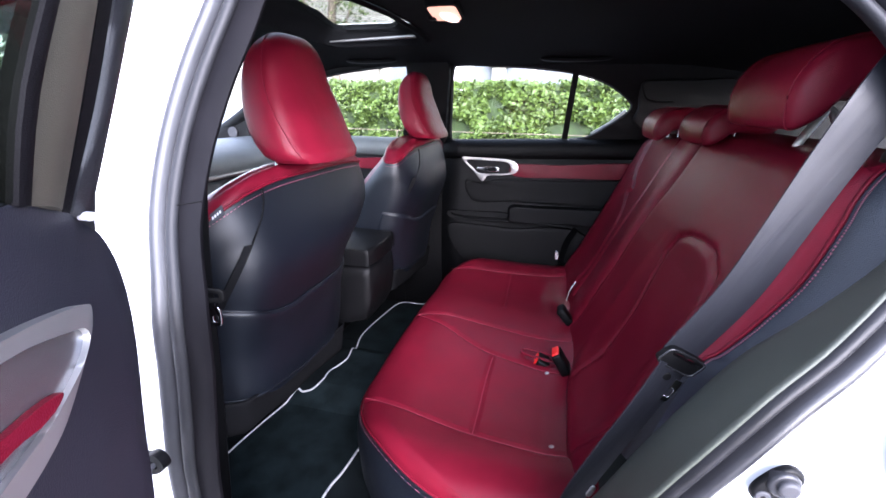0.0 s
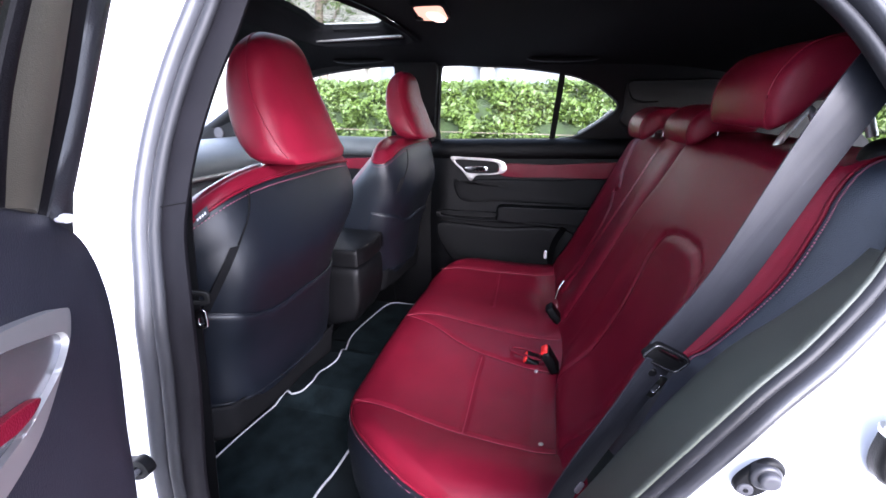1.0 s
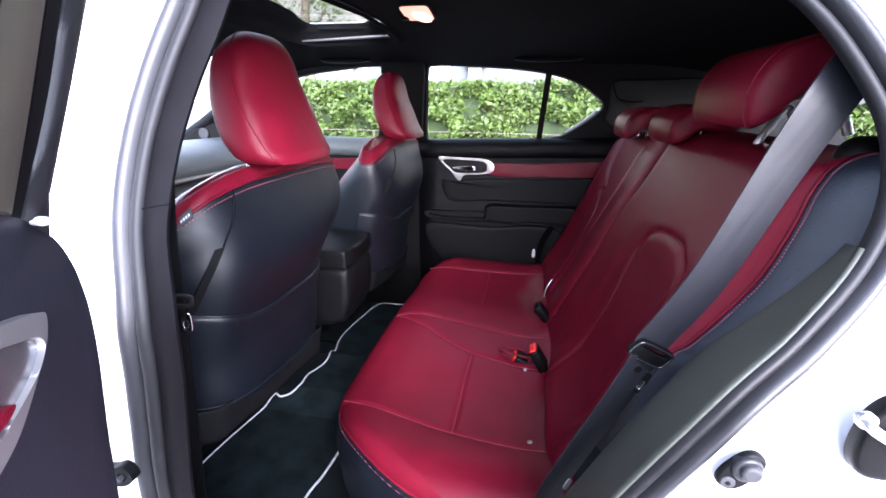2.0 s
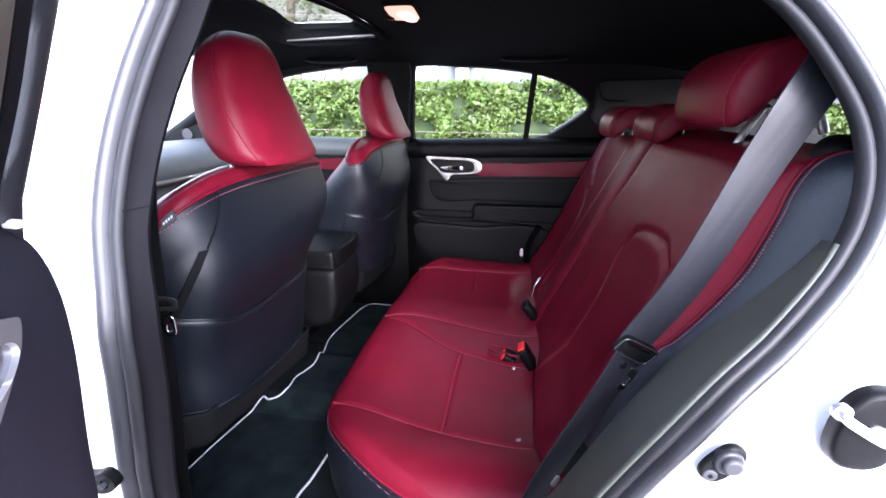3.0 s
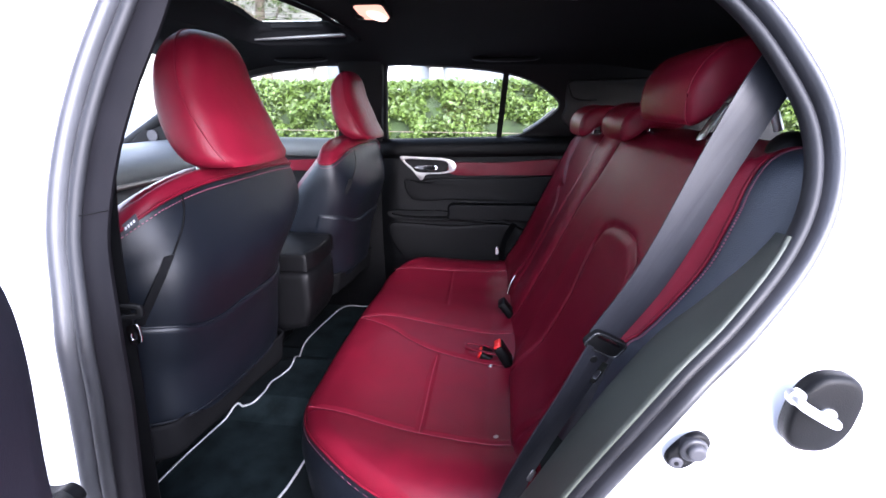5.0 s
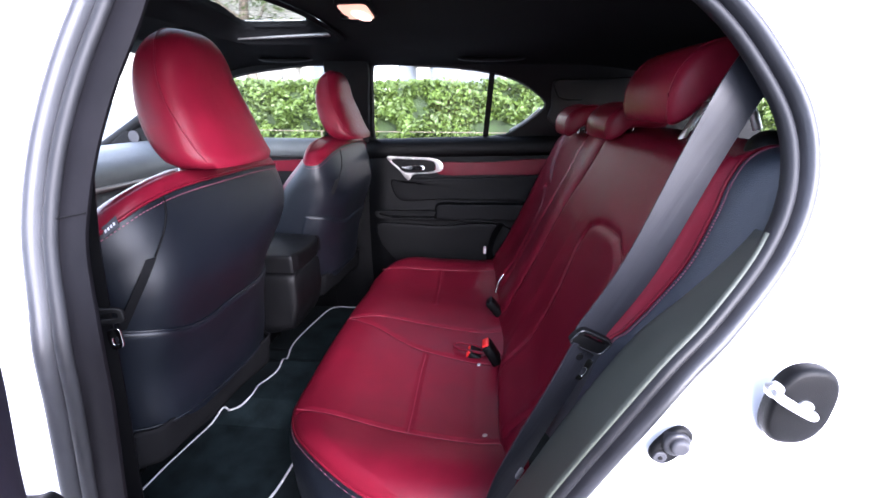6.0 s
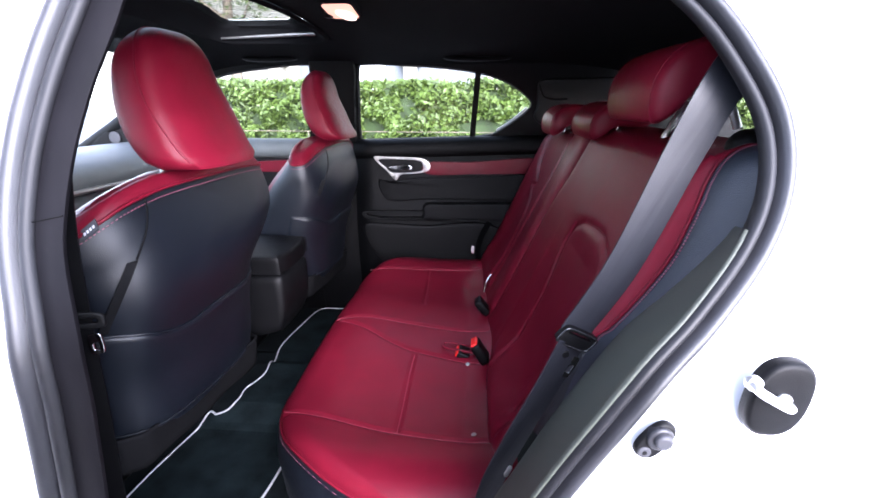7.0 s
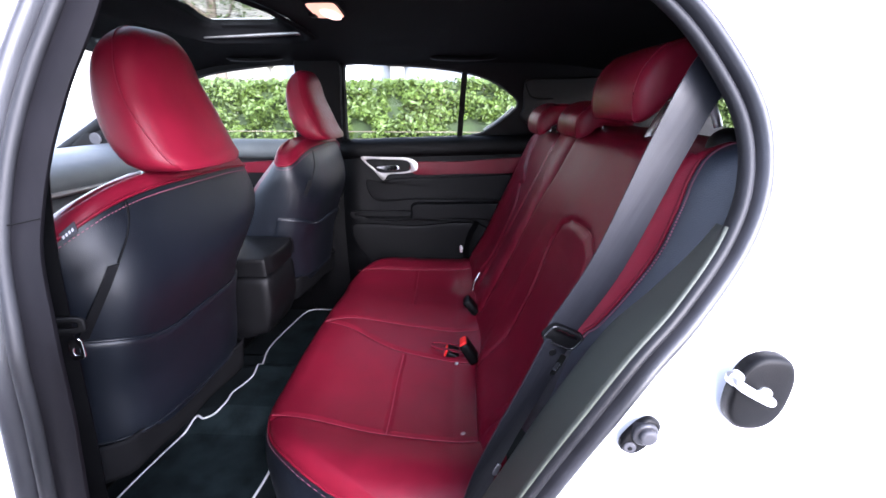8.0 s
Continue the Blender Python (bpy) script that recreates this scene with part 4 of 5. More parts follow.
for x, y in ((0.022, -0.440), (0.004, -0.178)):
    part("rivet", pillow(squircle(x, y, 0.0055, 0.0055, 2, 18), 0.003, lambda u, v, w: Vector((u, v, cushion_z(u, v) - 0.0005 + w)), 0.002), SILVER, bench, "small grey rivet")
BACK_SEAMS = [spline(q, 14) for q in (
    [(-0.25, 0.60), (-0.242, 0.72), (-0.232, 0.82), (-0.195, 0.885), (-0.207, 0.937), (-0.252, 0.96), (-0.32, 0.97), (-0.40, 0.968), (-0.46, 0.93), (-0.48, 0.85), (-0.49, 0.70), (-0.47, 0.60)],
    [(0.02, 1.12), (0.03, 1.02), (0.05, 0.95), (0.054, 0.86), (0.05, 0.79), (0.058, 0.60)],
    [(0.205, 1.11), (0.225, 0.95), (0.25, 0.80), (0.255, 0.60)],
    [(0.50, 1.08), (0.47, 0.985), (0.39, 0.935), (0.44, 0.915)],
    [(0.30, 0.60), (0.32, 0.80), (0.35, 0.87), (0.42, 0.91)],
)]


def back_x(y, z):
    return 0.07 + (z - 0.57) * 0.43


def backrest_at(u, v):
    y = -0.565 + 1.195 * u
    top = 1.142 - 0.05 * max(0.0, (y - 0.1) / 0.5) ** 1.5
    z = 0.53 + (top - 0.53) * v
    x = back_x(y, z)
    x -= 0.012 * math.exp(-((y + 0.55) / 0.06) ** 2) + 0.02 * math.exp(-((y - 0.55) / 0.07) ** 2)
    x -= 0.012 * math.exp(-((y - 0.1) / 0.10) ** 2)
    ins = max(0.0, 1 - ((y + 0.29) / 0.17) ** 4) * max(0.0, min(1.0, (0.96 - z) / 0.05))
    x += 0.006 * ins
    x += 0.006 * groove(y, z, BACK_SEAMS, 0.008) + 0.006 * groove(y, z, BACK_SEAMS[1:2], 0.022)
    # the lower roll, which swells over the cushion behind each seat
    x -= (0.034 * math.exp(-((y + 0.33) / 0.17) ** 4) + 0.022 * math.exp(-((y - 0.42) / 0.15) ** 4)) * math.exp(-((z - 0.60) / 0.055) ** 2)
    r = (1 - v) * (top - 0.53)
    if r < 0.035:
        x += 0.035 * (1 - math.sqrt(1 - (1 - r / 0.035) ** 2))
    s = (1 - u) * 1.195
    if s < 0.03:
        x += 0.03 * (1 - math.sqrt(max(0.0, 1 - (1 - s / 0.03) ** 2)))
    return Vector((x, y, z))


part("backrest", sheet(backrest_at, 220, 130), RED, bench, "red leather backrest")
part("backrest_top", sheet(lambda u, v: backrest_at(u, 1) + Vector((0.11 * v, 0, 0.012 * math.sin(math.pi * v) - 0.01 * v)), 60, 6), RED, bench)
# the bolster by the doorway: red up to the sewn edge, outside it black leather in a lighter, sky-lit tone
SEWN = spline([(0.128, -0.612, 0.71), (0.15, -0.613, 0.80), (0.178, -0.614, 0.888), (0.199, -0.615, 0.912), (0.227, -0.615, 0.952), (0.261, -0.615, 1.012), (0.281, -0.614, 1.077), (0.289, -0.612, 1.11), (0.305, -0.608, 1.139), (0.335, -0.60, 1.152), (0.375, -0.595, 1.150)], 70)

SEWN = [Vector(p) for p in SEWN]


def bolster_red(u, v):
    q = SEWN[round(v * 69)]
    p = backrest_at(0.0, min(1.0, (q.z - 0.53) / 0.612 if v < 0.8 else 0.93 + 0.07 * (v - 0.8) / 0.2))
    if v > 0.8:
        p = p + Vector((0.06 * ((v - 0.8) / 0.2) ** 2, 0, 0.004 * (v - 0.8) / 0.2))
    m = p.lerp(q, u)
    bulge = math.sin(math.pi * u) * 0.012
    return m + Vector((-bulge, -bulge * 0.4, bulge * 0.5))


def bolster_side(u, v):
    q = SEWN[round(v * 69)]
    a = 0.35 + u * 1.15
    return q + Vector((0.115 * (math.cos(0.35) - math.cos(a)), -0.115 * (math.sin(a) - math.sin(0.35)), 0.012 * math.sin(math.pi * u) - 0.02 * u * v))


RED_FROM = next(i for i, q in enumerate(SEWN) if q.z > 0.872) / 69
part("bolster", sheet(lambda u, v: bolster_red(u, RED_FROM + (1 - RED_FROM) * v), 12, 50), RED, bench, "red leather bolster")
part("lower_bolster", sheet(lambda u, v: bolster_red(u, RED_FROM * v), 12, 20), NAVY, bench, "black lower end of the bolster")
part("side_bolster", sheet(bolster_side, 14, 69), NAVY_LIT, bench, "black leather outer side, lightened as lit by the sky")
part("bolster_piping", tube([q + Vector((-0.0015, -0.001, 0.0005)) for q in SEWN if q.z > 0.872], 0.0024, 6), RED, bench)
for grid, u, label in ((bolster_side, 0.055, "pink stitching beside the piping"),):
    path = spline([tuple(grid(u, i / 69) + Vector((-0.001, -0.001, 0.0005))) for i in range(70) if SEWN[i].z > 0.886], 260)
    tagged(part("stitching", join(*[tube([a, b], 0.0012 if grid is bolster_side else 0.0008, 5) for a, b in zip(path[::2], path[1::2])]), STITCH, bench, label), kind="stuff")
for line in BACK_SEAMS:
    part("back_seam", tube([Vector((back_x(p, q) - 0.012 * math.exp(-((p + 0.55) / 0.06) ** 2) - 0.02 * math.exp(-((p - 0.55) / 0.07) ** 2) - 0.012 * math.exp(-((p - 0.1) / 0.10) ** 2) + 0.0056, p, q)) for p, q in spline(line, 40)], 0.0009, 6), RED, bench)


def rear_headrest(y, x, z, w, h, d, raised, name_label):
    """A hooked headrest: an upright front pad that reaches back over the seat's top, with sewn ends."""
    prof = spline([(0.05, 0.01), (0.0, 0.16), (0.0, 0.45), (0.09, 0.72), (0.28, 0.93), (0.58, 1.0), (0.88, 0.88), (1.0, 0.62), (0.95, 0.40), (0.74, 0.33), (0.48, 0.36), (0.30, 0.26), (0.17, 0.06)], 52, True)
    cx, cz = 0.42, 0.6
    hr = []
    n = 34
    for i in range(n + 1):
        e = -1 + 2 * i / n
        k = max(0.0, (abs(e) - 0.80) / 0.20)
        f = 0.30 + 0.70 * math.sqrt(max(0.0, 1 - k ** 2.2))
        a = math.copysign(abs(e) if abs(e) < 0.8 else 0.8 + 0.2 * math.sin(math.pi / 2 * k), e)
        ring = []
        for p, q in prof:
            p, q = cx + (p - cx) * f, cz + (q - cz) * f
            ring.append(Vector((x + d * p + 0.012 * e * e, y + a * w / 2, z + h * q)))
        hr.append(ring)
    h_ob = part("headrest", loft(hr, True, True), RED, bench, name_label)
    for k in (3, n - 3):
        mid = sum(hr[k], Vector()) / 52
        part("seam", tube([p + (p - mid).normalized() * 0.0003 for p in hr[k]], 0.0014, 6, True), RED, h_ob)
    if raised:
        for s in (0.065, -0.065):
            part("post", tube(spline([(0.345, y + s, 1.12), (0.353, y + s, 1.15), (0.374, y + s, 1.19), (0.38, y + s, 1.197), (0.388, y + s, 1.19), (0.40, y + s, 1.165)], 20), 0.0062, 10), STEEL, bench, "bent steel headrest post")
        return
    for s in (-0.06, 0.06):
        part("post", tube([Vector((x + d * 0.6, y + s, 1.08)), Vector((x + d * 0.6, y + s, z + 0.05))], 0.006, 8), CHROME, bench, "chrome headrest post")


rear_headrest(-0.385, 0.246, 1.172, 0.245, 0.112, 0.135, True, "red leather headrest, pulled up")
rear_headrest(0.0, 0.263, 1.120, 0.24, 0.083, 0.135, False, "red leather headrest, pushed down")
rear_headrest(0.34, 0.229, 1.105, 0.24, 0.09, 0.135, False, "red leather headrest, pushed down")

# seat belt over the outer rear seat
belt = thing("seat_belt", "grey webbing seat belt hanging beside the rear seat", "seat belt")
upper = spline([(0.352, -0.565, 1.32), (0.315, -0.60, 1.265), (0.271, -0.64, 1.217), (0.241, -0.64, 1.14), (0.195, -0.64, 1.01), (0.146, -0.642, 0.918)], 40)
part("upper_webbing", ribbon(upper, 0.0228, lambda i: Vector((0.88, -0.1, -0.45)).lerp(Vector((0.60, 0.72, -0.25)), 0.45 * max(0.0, (i - 12) / 27)), 0.0012), BELT, belt)
lower = spline([(0.142, -0.648, 0.905), (0.115, -0.645, 0.83), (0.082, -0.64, 0.745), (0.055, -0.63, 0.66), (0.04, -0.62, 0.59)], 24)
part("lower_webbing", ribbon(lower, 0.0235, lambda i: Vector((0.70, 0.43, -0.32)), 0.0012), BELT, belt)
ACROSS, ALONG = Vector((0.81, 0.105, -0.40)).normalized(), Vector((0.42, 0.0, 0.9)).normalized()
FACE = ACROSS.cross(ALONG).normalized()
FACE = FACE if FACE.y < 0 else -FACE
TONGUE = Vector((0.146, -0.648, 0.912))


def tongue_place(u, v, w):
    return TONGUE + ACROSS * u + ALONG * v + FACE * w


part("tongue", plate(squircle(0, 0, 0.0245, 0.0135, 5, 36), 0.009, lambda u, v, w: tongue_place(u + 0.25 * v, v, w - 0.003), 0.003, (squircle(0.0, 0.006, 0.017, 0.0022, 5, 28),)), PLASTIC, belt, "black plastic belt tongue")
part("tongue_rim", tube([tongue_place(u + 0.25 * v, v, 0.0055) for u, v in squircle(0, 0, 0.023, 0.012, 5, 40)], 0.0014, 6, True), GLOSS, belt, "shiny black rim")
part("button", pillow(squircle(0, -0.026, 0.0055, 0.0055, 2, 16), 0.0035, tongue_place, 0.0015), PLASTIC, belt)
part("tongue_blade", plate(squircle(0.022, -0.045, 0.006, 0.018, 5, 20), 0.002, lambda u, v, w: tongue_place(u, v, w - 0.008), 0.0006, (squircle(0.022, -0.048, 0.003, 0.007, 4, 14),)), CHROME, belt, "steel tongue blade")

part("anchor_plate", plate(squircle(0, 0, 0.004, 0.011, 4, 24), 0.002, lambda u, v, w: Vector((0.070 + 0.8 * u + 0.35 * v, -0.652 - w, 0.690 + 0.9 * v - 0.4 * u)), 0.0006), STEEL, belt, "bright steel belt anchor")
part("guide_cover", pillow(squircle(0.372, -0.55, 0.034, 0.03, 2.4, 30), 0.026, lambda u, v, w: Vector((u, v, 1.143 + w)), 0.025, back=0.08), PLASTIC, belt, "black belt guide cover")
# buckles between the cushion and the backrest


def buckle(x, y, z, tilt, button, label):
    """A belt buckle that lies in the gap behind the cushion, its button towards the front."""
    b = thing("seat_belt_buckle", label, "buckle", "belt buckles", at=(x, y, z))
    b.rotation_euler = (0, radians(tilt), 0)
    part("housing", box(-0.012, 0.012, -0.024, 0.024, -0.03, 0.03, 0.005), PLASTIC, b)
    if button:
        part("release_button", box(-0.009, 0.009, -0.019, 0.019, 0.026, 0.034, 0.003), BUCKLE_RED, b, "red release button")


buckle(0.035, -0.175, 0.592, -32, True, "black belt buckle with a red release button")
buckle(0.002, -0.126, 0.546, -66, True, "black belt buckle sunk in the cushion, red button up")
buckle(0.045, 0.09, 0.59, -40, False, "black belt buckle between the seat cushions")
fbelt = thing("seat_belt", "far rear seat belt with a steel tongue tucked beside the seat", "seat belt")
part("webbing", ribbon(spline([(0.075, 0.625, 0.72), (0.045, 0.60, 0.67), (0.03, 0.585, 0.61), (0.03, 0.58, 0.57)], 12), 0.02, lambda i: Vector((0.5, -0.85, 0)), 0.0012), PLASTIC, fbelt)
part("steel_tongue", plate(squircle(0, 0, 0.007, 0.018, 4, 20), 0.003, lambda u, v, w: Vector((0.008 + u, 0.545 - w, 0.625 + v)), 0.001), CHROME, fbelt, "bright steel tongue")
stalk = thing("buckle_stalk", "thin steel buckle stalk between the rear seats", "buckle")
part("stalk", tube(spline([(0.052, 0.255, 0.565), (0.060, 0.262, 0.60), (0.076, 0.270, 0.63)], 8), 0.0035, 8), CHROME, stalk)
part("buckle_pocket", plate(squircle(-0.02, -0.115, 0.05, 0.022, 3, 30), 0.004, lambda u, v, w: Vector((u, v - 0.25 * (u + 0.02), 0.5635 + w)), 0.002, (squircle(-0.02, -0.115, 0.042, 0.012, 3, 30),)), RED, bench, "raised leather lip round the buckle slot")

# ---- console and floor mat ----
con = thing("centre_console", "black centre console with a padded lid", "console")
part("body", loft([[Vector((x - dx, y * k, z)) for y, z in squircle(0, 0.5 * (z0 + z1), 0.098, 0.5 * (z1 - z0), 7, 36)] for x, dx, k, z0, z1 in ((-1.15, 0, 1, 0.54, 0.752), (-0.60, 0, 1, 0.55, 0.752), (-0.535, 0, 0.99, 0.57, 0.752), (-0.520, 0, 0.96, 0.60, 0.750), (-0.512, 0, 0.9, 0.64, 0.745))], True, True), PLASTIC, con, "black plastic console body")
part("base", box(-1.2, -0.86, -0.085, 0.085, 0.29, 0.56, 0.02), PLASTIC, con)
part("lid", pillow(spline([(-1.0, -0.105), (-1.0, 0.105), (-0.56, 0.105), (-0.513, 0.085), (-0.503, 0.0), (-0.513, -0.085), (-0.56, -0.105)], 56, True), 0.048, lambda u, v, w: Vector((u, v, 0.756 + w)), 0.016), PLASTIC, con, "padded black lid")

matt = thing("floor_mat", "dark carpet floor mat with a pale edge binding", "floor mat")
MAT = spline([(-0.83, -0.55), (-0.823, -0.39), (-0.812, -0.28), (-0.785, -0.13), (-0.752, -0.122), (-0.722, -0.108), (-0.708, -0.076), (-0.712, -0.023), (-0.697, 0.019), (-0.690, 0.08), (-0.724, 0.21), (-0.745, 0.32), (-0.729, 0.49), (-0.70, 0.63), (-0.62, 0.65), (-0.47, 0.62), (-0.47, 0.2), (-0.486, -0.30), (-0.499, -0.41), (-0.52, -0.58), (-0.7, -0.60)], 160, True)


def mat_top():
    """The mat's pile, cut to the outline and draped over the tunnel."""
    bm = bmesh.new()
    vs = [bm.verts.new((*p, 0)) for p in MAT]
    for i, v in enumerate(vs):
        bm.edges.new((v, vs[(i + 1) % len(vs)]))
    bmesh.ops.triangle_fill(bm, edges=bm.edges[:], use_beauty=True)
    for k in range(-28, 33):
        bmesh.ops.bisect_plane(bm, geom=bm.verts[:] + bm.edges[:] + bm.faces[:], plane_co=(0, k * 0.02, 0), plane_no=(0, 1, 0))
    for v in bm.verts:
        v.co.z = floor_z(v.co.y) + 0.013
    return bm


part("mat_top", mat_top(), MATPILE, matt, smooth=False, thick=0.009, offset=-1)
part("binding", tube([Vector((a, b, floor_z(b) + 0.012)) for a, b in MAT], 0.0034, 6, True), PIPING, matt, "pale grey edge binding")


# ---- the open rear door ----
HINGE = Vector((-0.50, -0.87, 0))
TURN = Matrix.Rotation(radians(-56), 4, "Z")
door = thing("door_1", "open rear door with dark inner trim and a silver handle surround", "door", kind="structure")


def door_place(u, v, w):
    """Along the door, up, and in towards the car."""
    return HINGE + TURN @ Vector((0.158 + 0.6886 * u, 0.1135 + 0.6886 * (max(0.0, v - 1.1) * 0.3 + w), 0.3737 + 0.6886 * v))


PANEL = spline([(0.90, 1.15), (0.5, 1.155), (0.3, 1.152), (0.163, 1.138), (0.103, 1.123), (0.061, 1.11), (0.0185, 1.081), (-0.004, 1.05), (-0.0145, 1.012), (-0.0136, 0.975), (-0.005, 0.934), (0.0119, 0.885), (0.025, 0.846), (0.046, 0.761), (0.094, 0.62), (0.135, 0.50), (0.3, 0.42), (0.75, 0.45), (0.95, 0.8)], 130, True)
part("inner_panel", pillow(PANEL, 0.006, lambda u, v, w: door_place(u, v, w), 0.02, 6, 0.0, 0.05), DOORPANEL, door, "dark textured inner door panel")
part("outer_panel", plate([(-0.02, 0.3), (0.9, 0.42), (0.98, 0.8), (0.98, 1.08), (-0.02, 1.05)], 0.03, lambda u, v, w: HINGE + TURN @ Vector((u, -0.06 + w, v)), 0.01), PAINT, door, "white painted door skin")
BEZ = spline([(0.30, 1.078), (0.2126, 1.0631), (0.178, 1.057), (0.142, 1.0487), (0.108, 1.039), (0.0975, 1.0315), (0.1086, 1.013), (0.1326, 0.998), (0.169, 0.9795), (0.195, 0.972), (0.24, 0.969), (0.34, 0.972), (0.39, 1.03), (0.36, 1.08)], 112, True)
INN = spline([(0.29, 1.064), (0.207, 1.05), (0.178, 1.043), (0.145, 1.0325), (0.119, 1.023), (0.1125, 1.013), (0.123, 1.0035), (0.1425, 0.9965), (0.17, 0.991), (0.197, 0.9875), (0.24, 0.988), (0.32, 0.992), (0.355, 1.03), (0.33, 1.062)], 84, True)
bz = part("handle_bezel", plate(BEZ, 0.012, lambda u, v, w: door_place(u, v, 0.004 + w), 0.005, (INN,)), PALE_SILVER, door, "satin silver handle surround", angle=50)
part("cup", plate(INN, 0.003, lambda u, v, w: door_place(u, v, 0.008 + w), 0), SHADED_SILVER, bz, "silver cup, toned down for the shading inside it")
part("red_pad", pillow(spline([(0.1713, 0.9992), (0.2013, 1.0082), (0.23, 1.013), (0.30, 1.027), (0.31, 1.012), (0.235, 1.0026), (0.205, 0.9955), (0.183, 0.9942)], 40, True), 0.006, lambda u, v, w: door_place(u, v, 0.0115 + w), 0.003), RED, bz, "red leather pad")
panel_top = curve_of([(-0.02, 1.05), (0.016, 1.062), (0.044, 1.092), (0.09, 1.113), (0.135, 1.128), (0.176, 1.136), (0.3, 1.14)])
# window frame: outer rubber, garnish and inner rubber
EDGES = [curve_of(p) for p in ([(1.11, 0.034), (1.2, 0.012), (1.28, -0.008), (1.40, -0.036)], [(1.11, 0.074), (1.2, 0.044), (1.28, 0.032), (1.40, 0.008)],
                               [(1.11, 0.089), (1.2, 0.0676), (1.28, 0.058), (1.40, 0.040)], [(1.11, 0.142), (1.2, 0.143), (1.28, 0.122), (1.40, 0.10)], [(1.11, 0.157), (1.2, 0.161), (1.28, 0.138), (1.40, 0.118)])]
for nm, a, b, w1, bulge, mt in (("frame_rubber", 0, 1, 0.008, 0.006, RUBBER), ("frame_groove", 1, 2, 0.006, 0.0, LINING), ("frame_garnish", 2, 3, 0.004, 0.008, BRONZE), ("glass_rubber", 3, 4, 0.008, 0.002, LINING)):
    rings = []
    for k in np.linspace(0, 1, 12):
        ring = []
        for f, w in ((0, -0.006), (1, -0.006), (1, w1), (0.8, w1 + 0.7 * bulge), (0.5, w1 + bulge), (0.2, w1 + 0.7 * bulge), (0, w1)):
            foot = panel_top(EDGES[a](1.11) * (1 - f) + EDGES[b](1.11) * f)
            v = foot * (1 - k) + 1.40 * k
            ring.append(door_place(EDGES[a](v) * (1 - f) + EDGES[b](v) * f, v, w))
        rings.append(ring)
    part(nm, loft(rings, True, True), mt, door)
part("pane", plate([(0.15, 1.135), (0.11, 1.40), (0.8, 1.42), (0.9, 1.15)], 0.004, lambda u, v, w: door_place(u, v, w + 0.001), 0), PRIVACY, door, "tinted door window").visible_shadow = False
part("frame_clip", box(-0.005, 0.005, -0.003, 0.003, -0.0025, 0.0025, 0.0015), PIPING, door, "pale plastic clip").location = door_place(0.064, 1.103, 0.015)
chk = thing("door_check", "black steel door check arm on the pillar", "door hinge")
part("arm", plate(spline([(-0.50, 0.775), (-0.46, 0.772), (-0.443, 0.776), (-0.432, 0.786), (-0.434, 0.797), (-0.445, 0.803), (-0.462, 0.796), (-0.50, 0.788)], 40, True), 0.012, lambda u, v, w: Vector((u, -0.853 + w, v)), 0.003, (squircle(-0.446, 0.788, 0.0055, 0.0055, 2, 14),)), PLASTIC, chk, "black steel arm")
part("pin", tube([Vector((-0.446, -0.858, 0.788)), Vector((-0.446, -0.838, 0.788))], 0.0035, 10), GREYCAP, chk, "dull metal pin")

fb = thing("seat_belt", "front seat belt hanging beside the pillar trim", "seat belt")
fpath = spline([(-0.545, -0.60, 1.20), (-0.535, -0.645, 1.05), (-0.53, -0.665, 0.93), (-0.54, -0.67, 0.75), (-0.56, -0.67, 0.55), (-0.58, -0.67, 0.35)], 30)
part("webbing", ribbon(fpath, 0.022, lambda i: Vector((0.9, 0.35, 0)), 0.0012), PLASTIC, fb)
part("belt_tongue", plate(squircle(0, 0, 0.034, 0.013, 4, 30), 0.010, lambda u, v, w: Vector((-0.522 + u * 0.8, -0.668 + u * 0.5 - w * 0.4, 0.918 + v - u * 0.15)), 0.003, (squircle(0, 0, 0.025, 0.004, 4, 20),)), PLASTIC, fb, "black plastic belt tongue")
part("tongue_blade", plate(squircle(0.0, 0.0, 0.009, 0.016, 4, 20), 0.002, lambda u, v, w: Vector((-0.505 + u * 0.8, -0.665 + u * 0.4 - w, 0.882 + v)), 0.0006, (squircle(0.0, -0.003, 0.004, 0.006, 3, 14),)), CHROME, fb, "steel tongue blade")

# striker, its cover and the lamp switch on the jamb
st = thing("door_striker", "chrome door striker loop on a black cover", "striker")
COVER = [(0.2715 + a + 0.10 * b, 0.9635 + b) for a, b in squircle(0, 0, 0.0245, 0.037, 2.5, 50)]
part("cover", pillow(COVER, 0.013, lambda u, v, w: Vector((u, -0.819 - w, v)), 0.006, dome=0.001), PLASTIC, st, "black plastic striker cover")
loop = part("loop", tube(spline([(0.243, -0.828, 0.982), (0.243, -0.843, 0.9815), (0.249, -0.849, 0.979), (0.262, -0.849, 0.972), (0.270, -0.843, 0.967), (0.271, -0.828, 0.966)], 24), 0.0038, 12), STEEL, st, "bright steel loop")
for x, z in ((0.2445, 0.9815), (0.2705, 0.9665)):
    part("washer", tube([Vector((x, -0.8305, z)), Vector((x, -0.8345, z))], 0.0068, 16), STEEL, loop)
sw = thing("door_switch", "grey rubber door switch with a screw on the jamb", "switch")


def switch_place(u, v, w):
    """Along the switch's slanting axis, across it, and outwards."""
    return Vector((0.182 + 0.56 * u + 0.83 * v, -0.812 - w, 0.902 + 0.83 * u - 0.56 * v))


